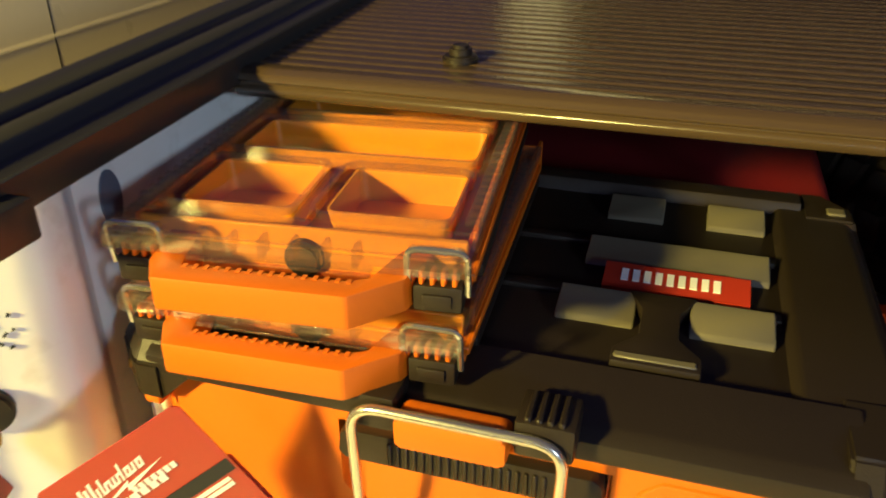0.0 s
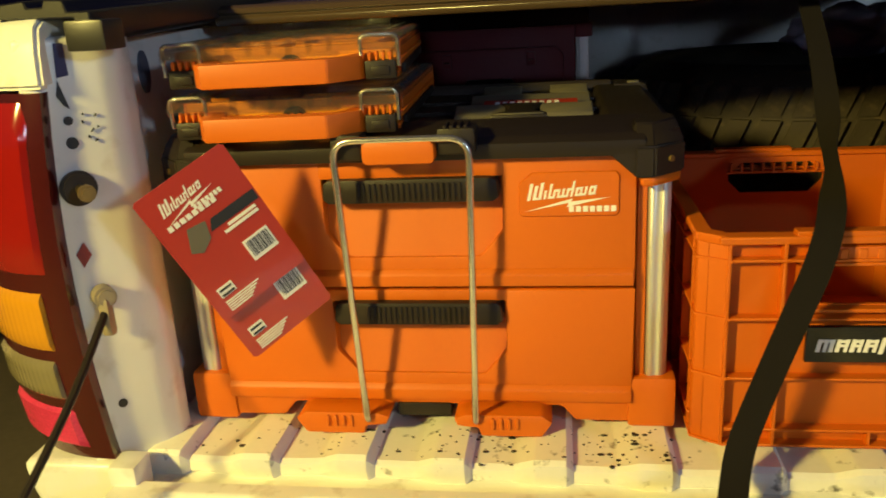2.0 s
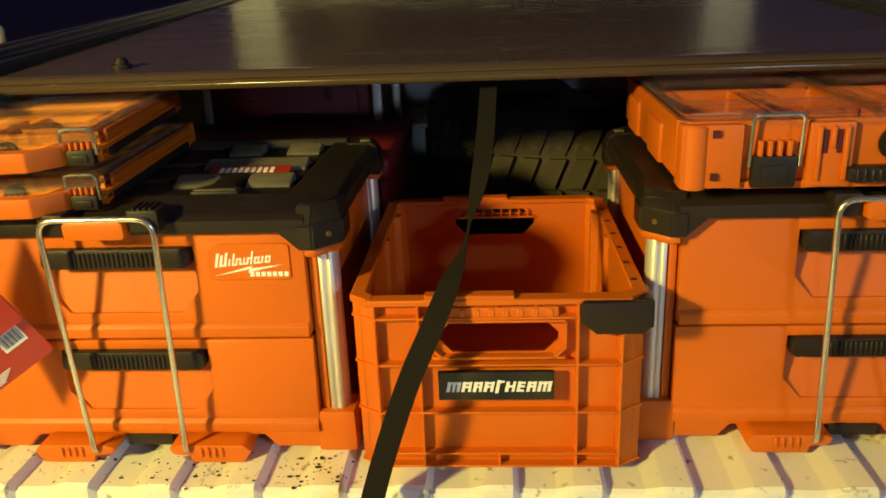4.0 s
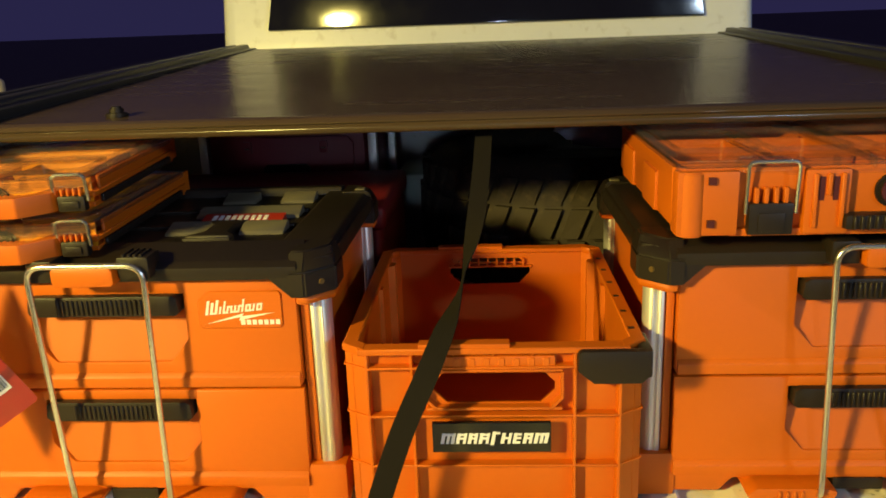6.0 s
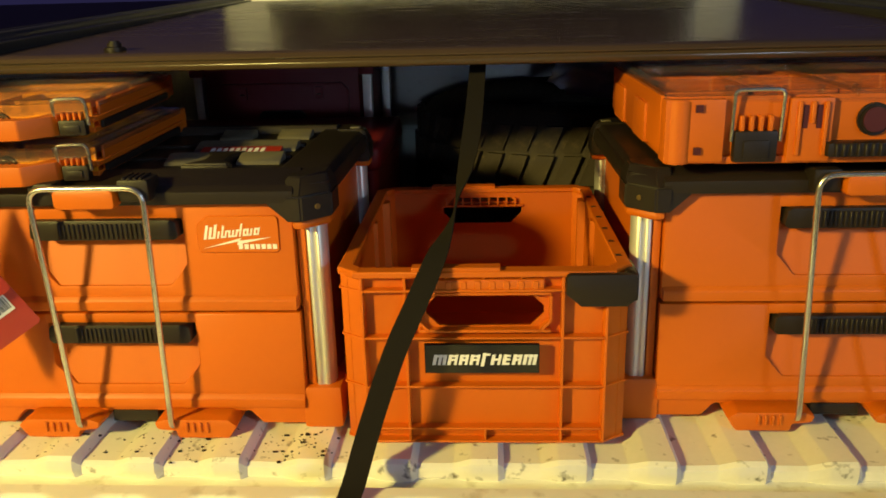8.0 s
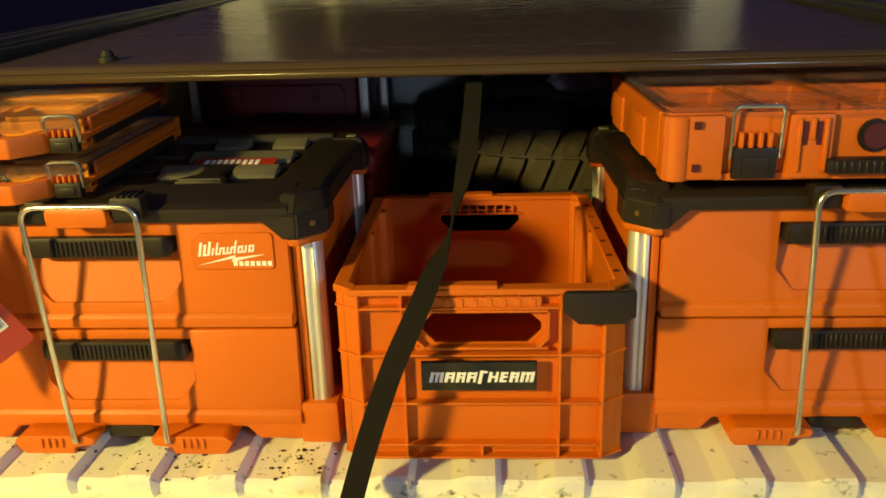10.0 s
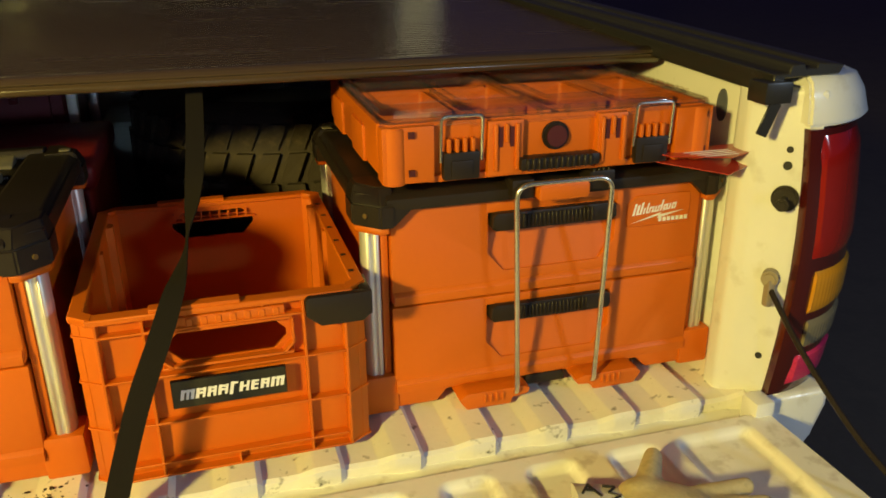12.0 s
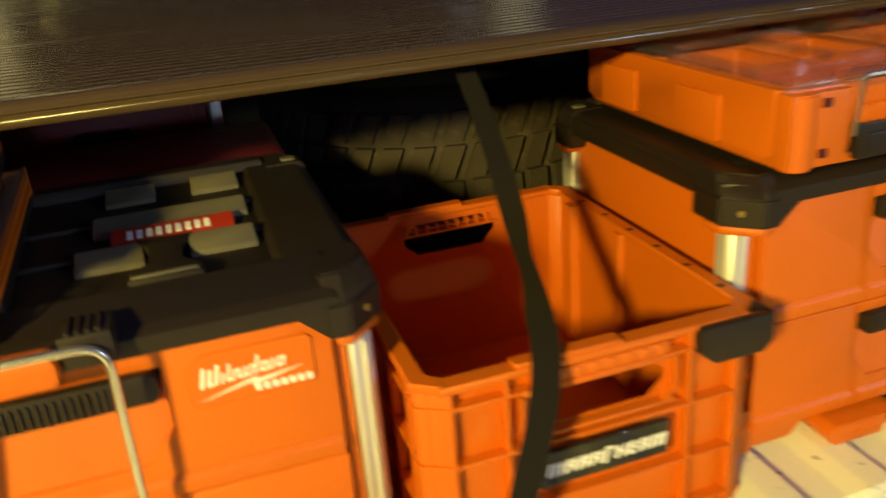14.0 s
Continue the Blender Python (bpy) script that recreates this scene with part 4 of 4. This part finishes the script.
def wide_organizer():
    ob = thing("wide_organizer", "wide red organizer with a clear lid and two black latches", "organizer", (0.808, 0.446, 0.348))
    W, D, H = 0.231, 0.382, 0.078
    base = bmesh.new()
    pts = [(-W + 0.012, 0.0), (W - 0.012, 0.0), (W, 0.014), (W, D - 0.012), (W - 0.012, D), (-W + 0.012, D), (-W, D - 0.012), (-W, 0.014)]
    inner = [(p[0] * 0.975, 0.006 + (p[1]) * 0.965) for p in pts]
    low = [(p[0] * 0.955, 0.006 + p[1] * 0.97) for p in pts]
    r = [[base.verts.new((p[0], p[1], z)) for p in q] for q, z in ((low, 0.0), (pts, 0.016), (pts, H), (inner, H), (inner, 0.006))]
    for u, v in zip(r, r[1:]):
        for i in range(8):
            j = (i + 1) % 8
            base.faces.new((u[i], u[j], v[j], v[i]))
    base.faces.new(r[-1])
    base.faces.new(r[0][::-1])
    bmesh.ops.recalc_face_normals(base, faces=base.faces[:])
    part("base", base, RED, ob)
    for x0, x1 in ((-W, -0.162), (-0.094, -0.044), (0.058, 0.104), (0.174, W)):
        part("front_post", box(x0 + 0.001, x1 - 0.001, -0.010, 0.02, 0.004, H - 0.002, 0.003), RED, ob)
    part("front_ledge", box(-0.170, 0.172, -0.003, 0.02, 0.001, 0.010, 0.002), RED, ob)
    # no real slots: dark bars on the face paint their shade
    for x in (-0.076, -0.061, 0.073, 0.088):
        part("front_slot", box(x - 0.0028, x + 0.0028, -0.0108, -0.004, 0.042, H - 0.010), RECESS_SHADE, ob, "thin dark bar coloured as the shade in a slot")
    for x in (-0.083, -0.0685, -0.054, 0.0655, 0.0805, 0.096):
        part("front_tooth", box(x - 0.0024, x + 0.0024, -0.014, -0.004, 0.048 if x in (-0.0685, 0.0805) else 0.012, H - 0.006, 0.001, 1), RED, ob)
    for sx in (-1, 1):
        for i in range(2):
            part("side_panel", box(min(sx * (W + 0.004), sx * (W - 0.01)), max(sx * (W + 0.004), sx * (W - 0.01)), 0.09 + 0.16 * i, 0.17 + 0.16 * i, 0.010, 0.060, 0.004), RED, ob)
    cells = [(-0.215, -0.012, 0.230, 0.355), (-0.215, -0.117, 0.060, 0.218), (-0.109, -0.012, 0.060, 0.218), (0.012, 0.215, 0.230, 0.355), (0.012, 0.109, 0.060, 0.218), (0.117, 0.215, 0.060, 0.218)]
    for c in cells:
        bin_tray(ob, c[0], c[1], c[2], c[3], 0.020, 0.076, RED)
    part("divider", box(-0.010, 0.010, 0.03, 0.36, 0.01, 0.077, 0.003), RED, ob)
    part("lid", organizer_lid(W - 0.002, D, 0.078, 0.0905, cells, ((-0.012, 0.012, 0.06, 0.355), (-0.215, -0.012, 0.218, 0.230), (0.012, 0.215, 0.218, 0.230), (-0.117, -0.109, 0.06, 0.218), (0.109, 0.117, 0.06, 0.218)), 0.135), CLEAR, ob, "clear plastic lid").visible_shadow = False
    for sx in (-1, 1):
        part("corner_upright", disc((sx * (W - 0.018), 0.002, 0.039), (0, 0, 1), 0.0165, 0.073, 20, 0.002), RED, ob)
        for z in (0.014, 0.062):
            # dark block on the surface, painting the shade of a notch
            part("notch", box(sx * (W - 0.026) + 0.012 - 0.004, sx * (W - 0.026) + 0.012 + 0.004, -0.0135, -0.0085, z, z + 0.008), RECESS_SHADE, ob, "small dark block coloured as the shade in a notch")
    for x in (-0.128, 0.140):
        organizer_latch(ob, x, 0.004, 0.084, 0.048, -0.002)
    port = part("lock_port", disc((0.002, -0.0015, 0.050), (0, 1, 0), 0.0185, 0.010, 28, 0.003), BLACK, ob, "black round lock port")
    # dark disc in place of a bore, its inner shade is colour
    part("port_hole", disc((0.002, -0.007, 0.050), (0, 1, 0), 0.0140, 0.003, 24), RECESS_SHADE, port)
    grip = box(-0.052, 0.060, -0.020, 0.002, 0.010, 0.027, 0.005)
    for i in range(12):
        box(-0.044 + 0.008 * i, -0.044 + 0.008 * i + 0.004, -0.0225, -0.017, 0.011, 0.026, 0.001, 1, into=grip)
    part("grip", grip, BLACK, ob, "black ribbed carry grip")
    return ob


wide_organizer()

# a few loose bits in the rear bin of the upper organizer
for k in range(6):
    bit = tube([(0, 0, 0), (0.052, 0, 0)], 0.0022, 8)
    tube([(0.050, 0, 0), (0.070, 0, 0)], 0.0034, 6, into=bit)
    bitob = to_object("driver_bit", bit, STEEL)
    bitob.matrix_basis = pose(-0.262 + 0.011 * k, 0.632 + 0.009 * (k % 3), 0.4055 + 0.0012 * (k % 2), 0, 0, 4 - 9 * (k % 3))
    tagged(bitob, "short bright steel driver bit lying in the organizer", "bit", "driver bits")

# ---------------------------------------------------------------- hang tags


def tag(label, m, bent=False):
    ob = thing("hang_tag", label, "tag", group="hang tags")
    ob.matrix_basis = m @ Matrix.Diagonal((0.87, 1, 0.80, 1))
    w, h = 0.118, 0.186
    card = part("card", prism(chamfered(0, w, -h, 0, 0.004), "y", 0.0, -0.0012), CARD, ob)
    m1 = bmesh.new()
    script_mark(0.018, -0.048, 0.066, 0.036, -0.0013, m1)
    for i in range(8):
        box(0.014 + 0.008 * i, 0.020 + 0.008 * i, -0.0019, -0.0013, -0.054, -0.047, into=m1)
    for k_, (x0, x1) in enumerate(((0.070, 0.108), (0.062, 0.108))):
        box(x0, x1, -0.0019, -0.0013, -0.089 - 0.006 * k_, -0.085 - 0.006 * k_, into=m1)
    for k_ in range(5):
        box(0.014, 0.060 - 0.004 * k_, -0.0018, -0.0013, -0.168 - 0.0032 * k_, -0.1662 - 0.0032 * k_, into=m1)
    box(0.014, 0.034, -0.0019, -0.0013, -0.160, -0.146, 0.0, into=m1)
    box(0.070, 0.104, -0.0019, -0.0013, -0.146, -0.116, into=m1)
    part("print", m1, WHITE, card, "white print and a bar code field")
    m2 = bmesh.new()
    prism([(0.050, -0.082), (0.116, -0.082), (0.116, -0.068), (0.058, -0.068)], "y", -0.0013, -0.0017, into=m2)
    part("ink_band", m2, INK, card, "black printed band")
    m2 = bmesh.new()
    x = 0.073
    for i in range(14):
        wd = 0.0006 + 0.0009 * ((i * 7) % 3) / 2
        box(x, x + wd, -0.0023, -0.0019, -0.141, -0.119, into=m2)
        x += 0.0021
    tagged(part("bar_code", m2, INK, card), "fine black bar code lines", kind="stuff")
    for z in (-0.152, -0.159):
        part("ink_line", box(0.016, 0.032, -0.0023, -0.0019, z, z + 0.003), INK, card)
    part("picture", prism([(0.018, -0.090), (0.030, -0.062), (0.052, -0.066), (0.046, -0.088), (0.030, -0.098)], "y", -0.0013, -0.0018), GREY, card)
    return ob


SHORT, LONG = Vector((0.707, 0.535, 0.455)).normalized(), Vector((0.397, 0.245, -0.882)).normalized()
ACROSS = SHORT.cross(LONG).normalized()
HANG = Matrix(((SHORT.x, ACROSS.x, -LONG.x, -0.332), (SHORT.y, ACROSS.y, -LONG.y, 0.317), (SHORT.z, ACROSS.z, -LONG.z, 0.299), (0, 0, 0, 1)))
tag("red cardboard hang tag with white print, hanging askew", HANG)
tag("red cardboard hang tag behind the first, lower end showing", HANG @ Matrix.Translation((0.0, 0.006, -0.056)))

leaflet = thing("tag_booklet", "folded red cardboard tag stuck out under the organizer", "tag", (1.015, 0.452, 0.349))
part("cover_leaf", prism([(-0.060, 0.0), (-0.045, -0.030), (0.030, -0.060), (0.085, -0.035), (0.078, 0.004)], "z", 0.012, 0.0132), CARD, leaflet)
part("lower_leaf", moved(prism([(-0.070, 0.0), (-0.052, -0.020), (0.020, -0.072), (0.080, -0.036), (0.078, 0.004)], "z", 0.0, 0.0012), pose(0, 0, 0, 5, 3, 0)), CARD, leaflet)
lines = bmesh.new()
for k in range(4):
    box(-0.020 + 0.006 * k, 0.050, -0.022 - 0.008 * k, -0.0205 - 0.008 * k, 0.0132, 0.0137, into=lines)
part("print", lines, WHITE, leaflet)

# ---------------------------------------------------------------- strap over the crate
sb = bmesh.new()
path = fillet([(0.366, 0.73, 0.452), (0.365, 0.713, 0.437), (0.361, 0.644, 0.391), (0.355, 0.585, 0.347), (0.344, 0.52, 0.301), (0.331, 0.463, 0.273), (0.317, 0.408, 0.249), (0.3, 0.378, 0.214), (0.272, 0.356, 0.158), (0.247, 0.35, 0.087), (0.231, 0.345, 0.038), (0.219, 0.307, -0.004), (0.199, 0.187, -0.006)], 0.03, 5)
rings = []
for i, p in enumerate(path):
    u = i / (len(path) - 1)
    d = (path[min(i + 1, len(path) - 1)] - path[max(i - 1, 0)]).normalized()
    side = Vector((1, 0, 0)) - d * d.x
    side.normalize()
    twist = 1.30 * math.exp(-((u - 0.36) / 0.09) ** 2)
    side = Matrix.Rotation(twist, 3, d) @ side
    nrm = d.cross(side)
    w = 0.0118 + 0.0022 * u
    rings.append([sb.verts.new(p + side * a + nrm * c) for a, c in ((-w, 0.0007), (w, 0.0007), (w, -0.0007), (-w, -0.0007))])
for a, b in zip(rings, rings[1:]):
    for k in range(4):
        sb.faces.new((a[k], a[(k + 1) % 4], b[(k + 1) % 4], b[k]))
bmesh.ops.recalc_face_normals(sb, faces=sb.faces[:])
strap = tagged(to_object("pull_strap", sb, STRAP), "dark twisted webbing pull strap hanging from the bed cover", "strap")
part("sewn_loop", box(0.352, 0.380, 0.700, 0.742, 0.447, 0.4535, 0.001, 1), STRAP, strap)

# ---------------------------------------------------------------- things deep in the bed
rear = thing("post_tool_box", "red tool box with aluminium corner posts, coloured dark for the shade under the cover", "tool box", (-0.078, 1.307, 0.0))
# darkened red: part of the cover's shade is in the base colour
part("body", box(-0.174, 0.174, 0.006, 0.37, 0.0, 0.405, 0.006), RED_SHADED, rear)
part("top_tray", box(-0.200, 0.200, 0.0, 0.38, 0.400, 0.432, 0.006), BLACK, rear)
part("front_panel", prism(chamfered(-0.150, 0.150, 0.16, 0.36, 0.015), "y", -0.004, 0.010, 0.003), RED_SHADED, rear)
part("hand_slot", prism(chamfered(-0.052, 0.052, 0.270, 0.300, 0.008), "y", -0.010, 0.0, 0.002), BLACK, rear, "black hand slot")
for sx in (-1, 1):
    part("latch", box(sx * 0.085 - 0.009, sx * 0.085 + 0.009, -0.012, 0.0, 0.325, 0.352, 0.003), RED_SHADED, rear)
    part("latch_pin", box(sx * 0.085 - 0.006, sx * 0.085 + 0.006, -0.014, -0.011, 0.335, 0.338, 0.001, 1), STEEL, rear)
    for y in (0.020, 0.360):
        part("post", box(sx * 0.190 - 0.010, sx * 0.190 + 0.010, y - 0.012, y + 0.012, 0.03, 0.385, 0.003), ALU, rear, "aluminium corner post")
        part("collar", box(sx * 0.190 - 0.017, sx * 0.190 + 0.017, y - 0.018, y + 0.018, 0.375, 0.402, 0.004), RED_SHADED, rear)
        part("foot", box(sx * 0.190 - 0.018, sx * 0.190 + 0.018, y - 0.018, y + 0.018, 0.0, 0.045, 0.004), RED_SHADED, rear)

low = thing("tool_case", "large red tool case behind the tool box, coloured dark for the shade there", "tool case", (-0.085, 0.905, 0.0))
# same darkened red, shade included in the colour
part("body", box(-0.275, 0.270, 0.0, 0.36, 0.0, 0.255, 0.02, 3), RED_SHADED, low)
part("rim", box(-0.285, 0.276, -0.006, 0.366, 0.245, 0.290, 0.016, 3), RED_SHADED, low)

tyre = thing("spare_tyre", "black off-road tyre with deep tread lying flat in the bed", "tyre", (0.585, 1.530, 0.0))
b = bmesh.new()
R, n = 0.375, 96
prof = [(0.21, 0.055), (0.235, 0.02), (0.30, 0.0), (0.345, 0.018), (0.368, 0.045), (0.375, 0.08), (0.376, 0.155), (0.375, 0.23), (0.368, 0.265), (0.345, 0.292), (0.30, 0.310), (0.235, 0.29), (0.21, 0.255)]
rg = [[b.verts.new((math.cos(2 * math.pi * i / n) * r, math.sin(2 * math.pi * i / n) * r, z)) for r, z in prof] for i in range(n)]
for i in range(n):
    u, v = rg[i], rg[(i + 1) % n]
    for k in range(len(prof)):
        b.faces.new((u[k], v[k], v[(k + 1) % len(prof)], u[(k + 1) % len(prof)]))
bmesh.ops.recalc_face_normals(b, faces=b.faces[:])
part("carcass", b, RUBBER, tyre)
for z0, z1, da in ((0.035, 0.085, 0.0), (0.092, 0.152, 0.05), (0.158, 0.218, 0.0), (0.225, 0.278, 0.05)):
    c = bmesh.new()
    pts = []
    for t, z in ((-0.052, z0), (0.040, z0), (0.064, z1), (-0.028, z1)):
        for r in (0.366, 0.388 if 0.08 < (z0 + z1) / 2 < 0.23 else 0.381):
            ang = da + t + (0.03 if z0 > 0.15 else -0.03) * (z - z0) / 0.05
            pts.append(c.verts.new((math.cos(ang) * r, math.sin(ang) * r, z)))
    for f in ((0, 2, 3, 1), (2, 4, 5, 3), (4, 6, 7, 5), (6, 0, 1, 7), (1, 3, 5, 7), (0, 6, 4, 2)):
        c.faces.new([pts[k] for k in f])
    bmesh.ops.recalc_face_normals(c, faces=c.faces[:])
    first = part("tread_block", c, RUBBER, tyre)
    for i in range(1, 44):
        other = new("tread_block", first.data)
        other.parent = tyre
        other.rotation_euler[2] = 2 * math.pi * i / 44
part("wheel_rim", disc((0, 0, 0.155), (0, 0, 1), 0.215, 0.19, 40, 0.01), RIM_BLACK, tyre)

bag = bmesh.new()
bmesh.ops.create_icosphere(bag, subdivisions=4, radius=1)
for v in bag.verts:
    k = 1 + 0.35 * noise.noise(v.co * 2.2) + 0.16 * noise.noise(v.co * 6)
    v.co = Vector((v.co.x * 0.115 * k, v.co.y * 0.10 * k, max(0, 0.045 + v.co.z * 0.05 * k)))
bagob = to_object("plastic_bag", bag, BAG, 180)
bagob.location = (0.650, 1.420, 0.309)
tagged(bagob, "crumpled grey plastic bag lying on the tyre", "bag")
jug = thing("storage_bin", "pale green plastic bin standing beside the tyre", "bin", (0.186, 1.600, 0.0))
part("body", box(-0.045, 0.045, -0.06, 0.16, 0.0, 0.215, 0.008), BIN_GREEN, jug)
part("lid", box(-0.050, 0.050, -0.065, 0.165, 0.213, 0.228, 0.006), BIN_GREEN, jug)
can = thing("spray_can", "small black can standing on the tyre", "can", (0.700, 1.310, 0.309))
part("body", disc((0, 0, 0.03), (0, 0, 1), 0.022, 0.06, 20, 0.004), BLACK, can)
part("cap", disc((0, 0, 0.066), (0, 0, 1), 0.017, 0.014, 20, 0.004), GREY, can)

# ---------------------------------------------------------------- work glove on the tailgate
gl = bmesh.new()


def blob(at, r, flat=1.0, into=gl):
    c = bmesh.new()
    bmesh.ops.create_icosphere(c, subdivisions=2, radius=1, matrix=Matrix.Translation(at) @ Matrix.Diagonal((r, r, r * flat, 1)))
    merge(into, c)


def finger(a, c, r0, r1):
    a, c = Vector(a), Vector(c)
    for i in range(9):
        blob(a.lerp(c, i / 8), r0 + (r1 - r0) * i / 8)


def ovoid(at, size, into=gl):
    c = bmesh.new()
    bmesh.ops.create_icosphere(c, subdivisions=3, radius=1, matrix=Matrix.Translation(at) @ Matrix.Diagonal((*size, 1)))
    merge(into, c)


ovoid((0.0, -0.002, 0.026), (0.078, 0.060, 0.028))
ovoid((0.038, -0.012, 0.025), (0.050, 0.058, 0.025))
ovoid((-0.020, 0.026, 0.030), (0.045, 0.034, 0.026))
finger((-0.010, 0.045, 0.032), (0.018, 0.112, 0.036), 0.023, 0.0165)
finger((0.055, 0.022, 0.026), (0.150, 0.052, 0.022), 0.0195, 0.015)
finger((0.055, 0.0, 0.024), (0.165, 0.012, 0.020), 0.0195, 0.015)
finger((0.055, -0.025, 0.022), (0.158, -0.026, 0.018), 0.019, 0.0145)
finger((0.050, -0.048, 0.020), (0.130, -0.066, 0.016), 0.017, 0.013)
gloveob = to_object("work_glove", gl, LEATHER, 180)
rem = gloveob.modifiers.new("remesh", "REMESH")
rem.mode, rem.voxel_size, rem.use_smooth_shade = "VOXEL", 0.004, True
sm = gloveob.modifiers.new("smooth", "SMOOTH")
sm.iterations = 14
gloveob.matrix_basis = pose(0.842, 0.166, -0.012, 0, 0, -14) @ Matrix.Diagonal((0.78, 0.80, 0.85, 1))
cf = bmesh.new()
bmesh.ops.create_cone(cf, cap_ends=True, segments=28, radius1=1, radius2=1, depth=1, matrix=Matrix.Diagonal((0.062, 0.022, 0.075, 1)))
for v in cf.verts:
    v.co.x *= 1 + 0.15 * (v.co.z < 0)
cuff = part("cuff", moved(cf, Matrix.Translation((-0.088, -0.004, 0.022)) @ pose(0, 0, 0, 90, 0, 90)), CANVAS, gloveob, "white canvas cuff with black marker strokes")
mk = bmesh.new()
for a, c in (((-0.118, 0.020), (-0.106, 0.040)), ((-0.106, 0.040), (-0.090, 0.012)), ((-0.112, 0.028), (-0.096, 0.026)), ((-0.084, 0.036), (-0.066, 0.032)), ((-0.066, 0.032), (-0.078, 0.020)), ((-0.078, 0.020), (-0.062, 0.010)), ((-0.062, 0.010), (-0.080, 0.002))):
    tube([(a[0], a[1], 0.043), (c[0], c[1], 0.043)], 0.0022, 8, into=mk)
part("marker_stroke", mk, INK, cuff)
tagged(gloveob, "worn tan leather work glove lying on the tailgate", "glove")

# ---------------------------------------------------------------- car parked beside the truck
car = thing("parked_car", "light beige car with black wheels parked beside the truck", "car", (-2.08, 1.87, -0.72))


def arch(cy, r, z0):
    return [(cy + r * math.cos(t), z0 + r * math.sin(t)) for t in [math.pi * i / 14 for i in range(15)]]


low_ = [(-0.95, 0.30)] + [(p[0], p[1]) for p in arch(0.0, 0.37, 0.30)][::-1] + [(0.45, 0.22), (2.2, 0.22)] + arch(2.68, 0.37, 0.30)[::-1] + [(3.5, 0.30), (3.55, 0.55), (3.45, 0.74), (2.6, 0.93), (1.9, 1.02), (0.0, 1.06), (-0.7, 1.07), (-0.95, 0.95), (-1.02, 0.6)]
part("body", prism(low_, "x", -1.72, 0.0, 0.03, 3), CAR, car, "beige body")
part("crease", prism([(-0.006, 0.74), (0.010, 0.75), (-0.006, 0.765)], "y", -0.7, 2.9), CAR, car)
roof = prism([(-0.62, 1.05), (1.95, 1.0), (1.15, 1.44), (0.7, 1.50), (-0.1, 1.49), (-0.45, 1.40)], "x", -1.60, -0.13, 0.05, 3)
part("roof", roof, CAR, car)
part("side_window", prism([(-0.46, 1.08), (1.70, 1.035), (1.14, 1.38), (0.72, 1.43), (-0.05, 1.43), (-0.32, 1.37)], "x", -0.142, -0.116, 0.006), GLASS_DARK, car, "dark side windows")
part("mirror", box(-0.02, 0.11, 1.46, 1.54, 1.03, 1.13, 0.035, 3), CAR, car)
for y in (0.62, 1.70):
    part("door_handle", merge(box(0.010, 0.030, y, y + 0.19, 0.915, 0.940, 0.008), box(-0.004, 0.02, y + 0.02, y + 0.17, 0.90, 0.955, 0.004)), STEEL, car, "bright door handle")
for y in (0.43, 1.62):
    part("door_seam", box(-0.002, 0.0015, y, y + 0.006, 0.26, 1.04), INK, car)
for y in (0.0, 2.68):
    for x in (-0.11, -1.61):
        w = part("wheel", disc((x, y, 0.315), (1, 0, 0), 0.315, 0.20, 40, 0.025), RUBBER, car)
        part("hub", disc((x + (0.07 if x > -1 else -0.07), y, 0.315), (1, 0, 0), 0.22, 0.07, 30, 0.006), RIM_BLACK, w, "black wheel")
        if x > -1:
            for k in range(10):
                a = 2 * math.pi * k / 10
                sp = moved(box(-0.006, 0.006, -0.010, 0.010, 0.03, 0.205, 0.003), Matrix.Translation((x + 0.108, y, 0.315)) @ Matrix.Rotation(a, 4, "X"))
                part("spoke", sp, RIM_BLACK, w)

# ---------------------------------------------------------------- grit on the bed floor
grit = bmesh.new()
rnd = random.Random(7)
for i in range(150):
    x = rnd.choice((rnd.gauss(0.13, 0.03), rnd.gauss(-0.03, 0.05), rnd.uniform(-0.36, 0.2)))
    y = rnd.uniform(0.382, 0.450)
    r = 0.0008 + 0.0022 * rnd.random() ** 3
    c = bmesh.new()
    bmesh.ops.create_icosphere(c, subdivisions=1, radius=r, matrix=Matrix.Translation((x, y, rib(x) + r * 0.3)) @ Matrix.Diagonal((1 + rnd.random(), 1, 0.5, 1)))
    merge(grit, c)
tagged(to_object("grit", grit, INK), "dark crumbs of dirt scattered on the bed floor", "dirt", kind="stuff")
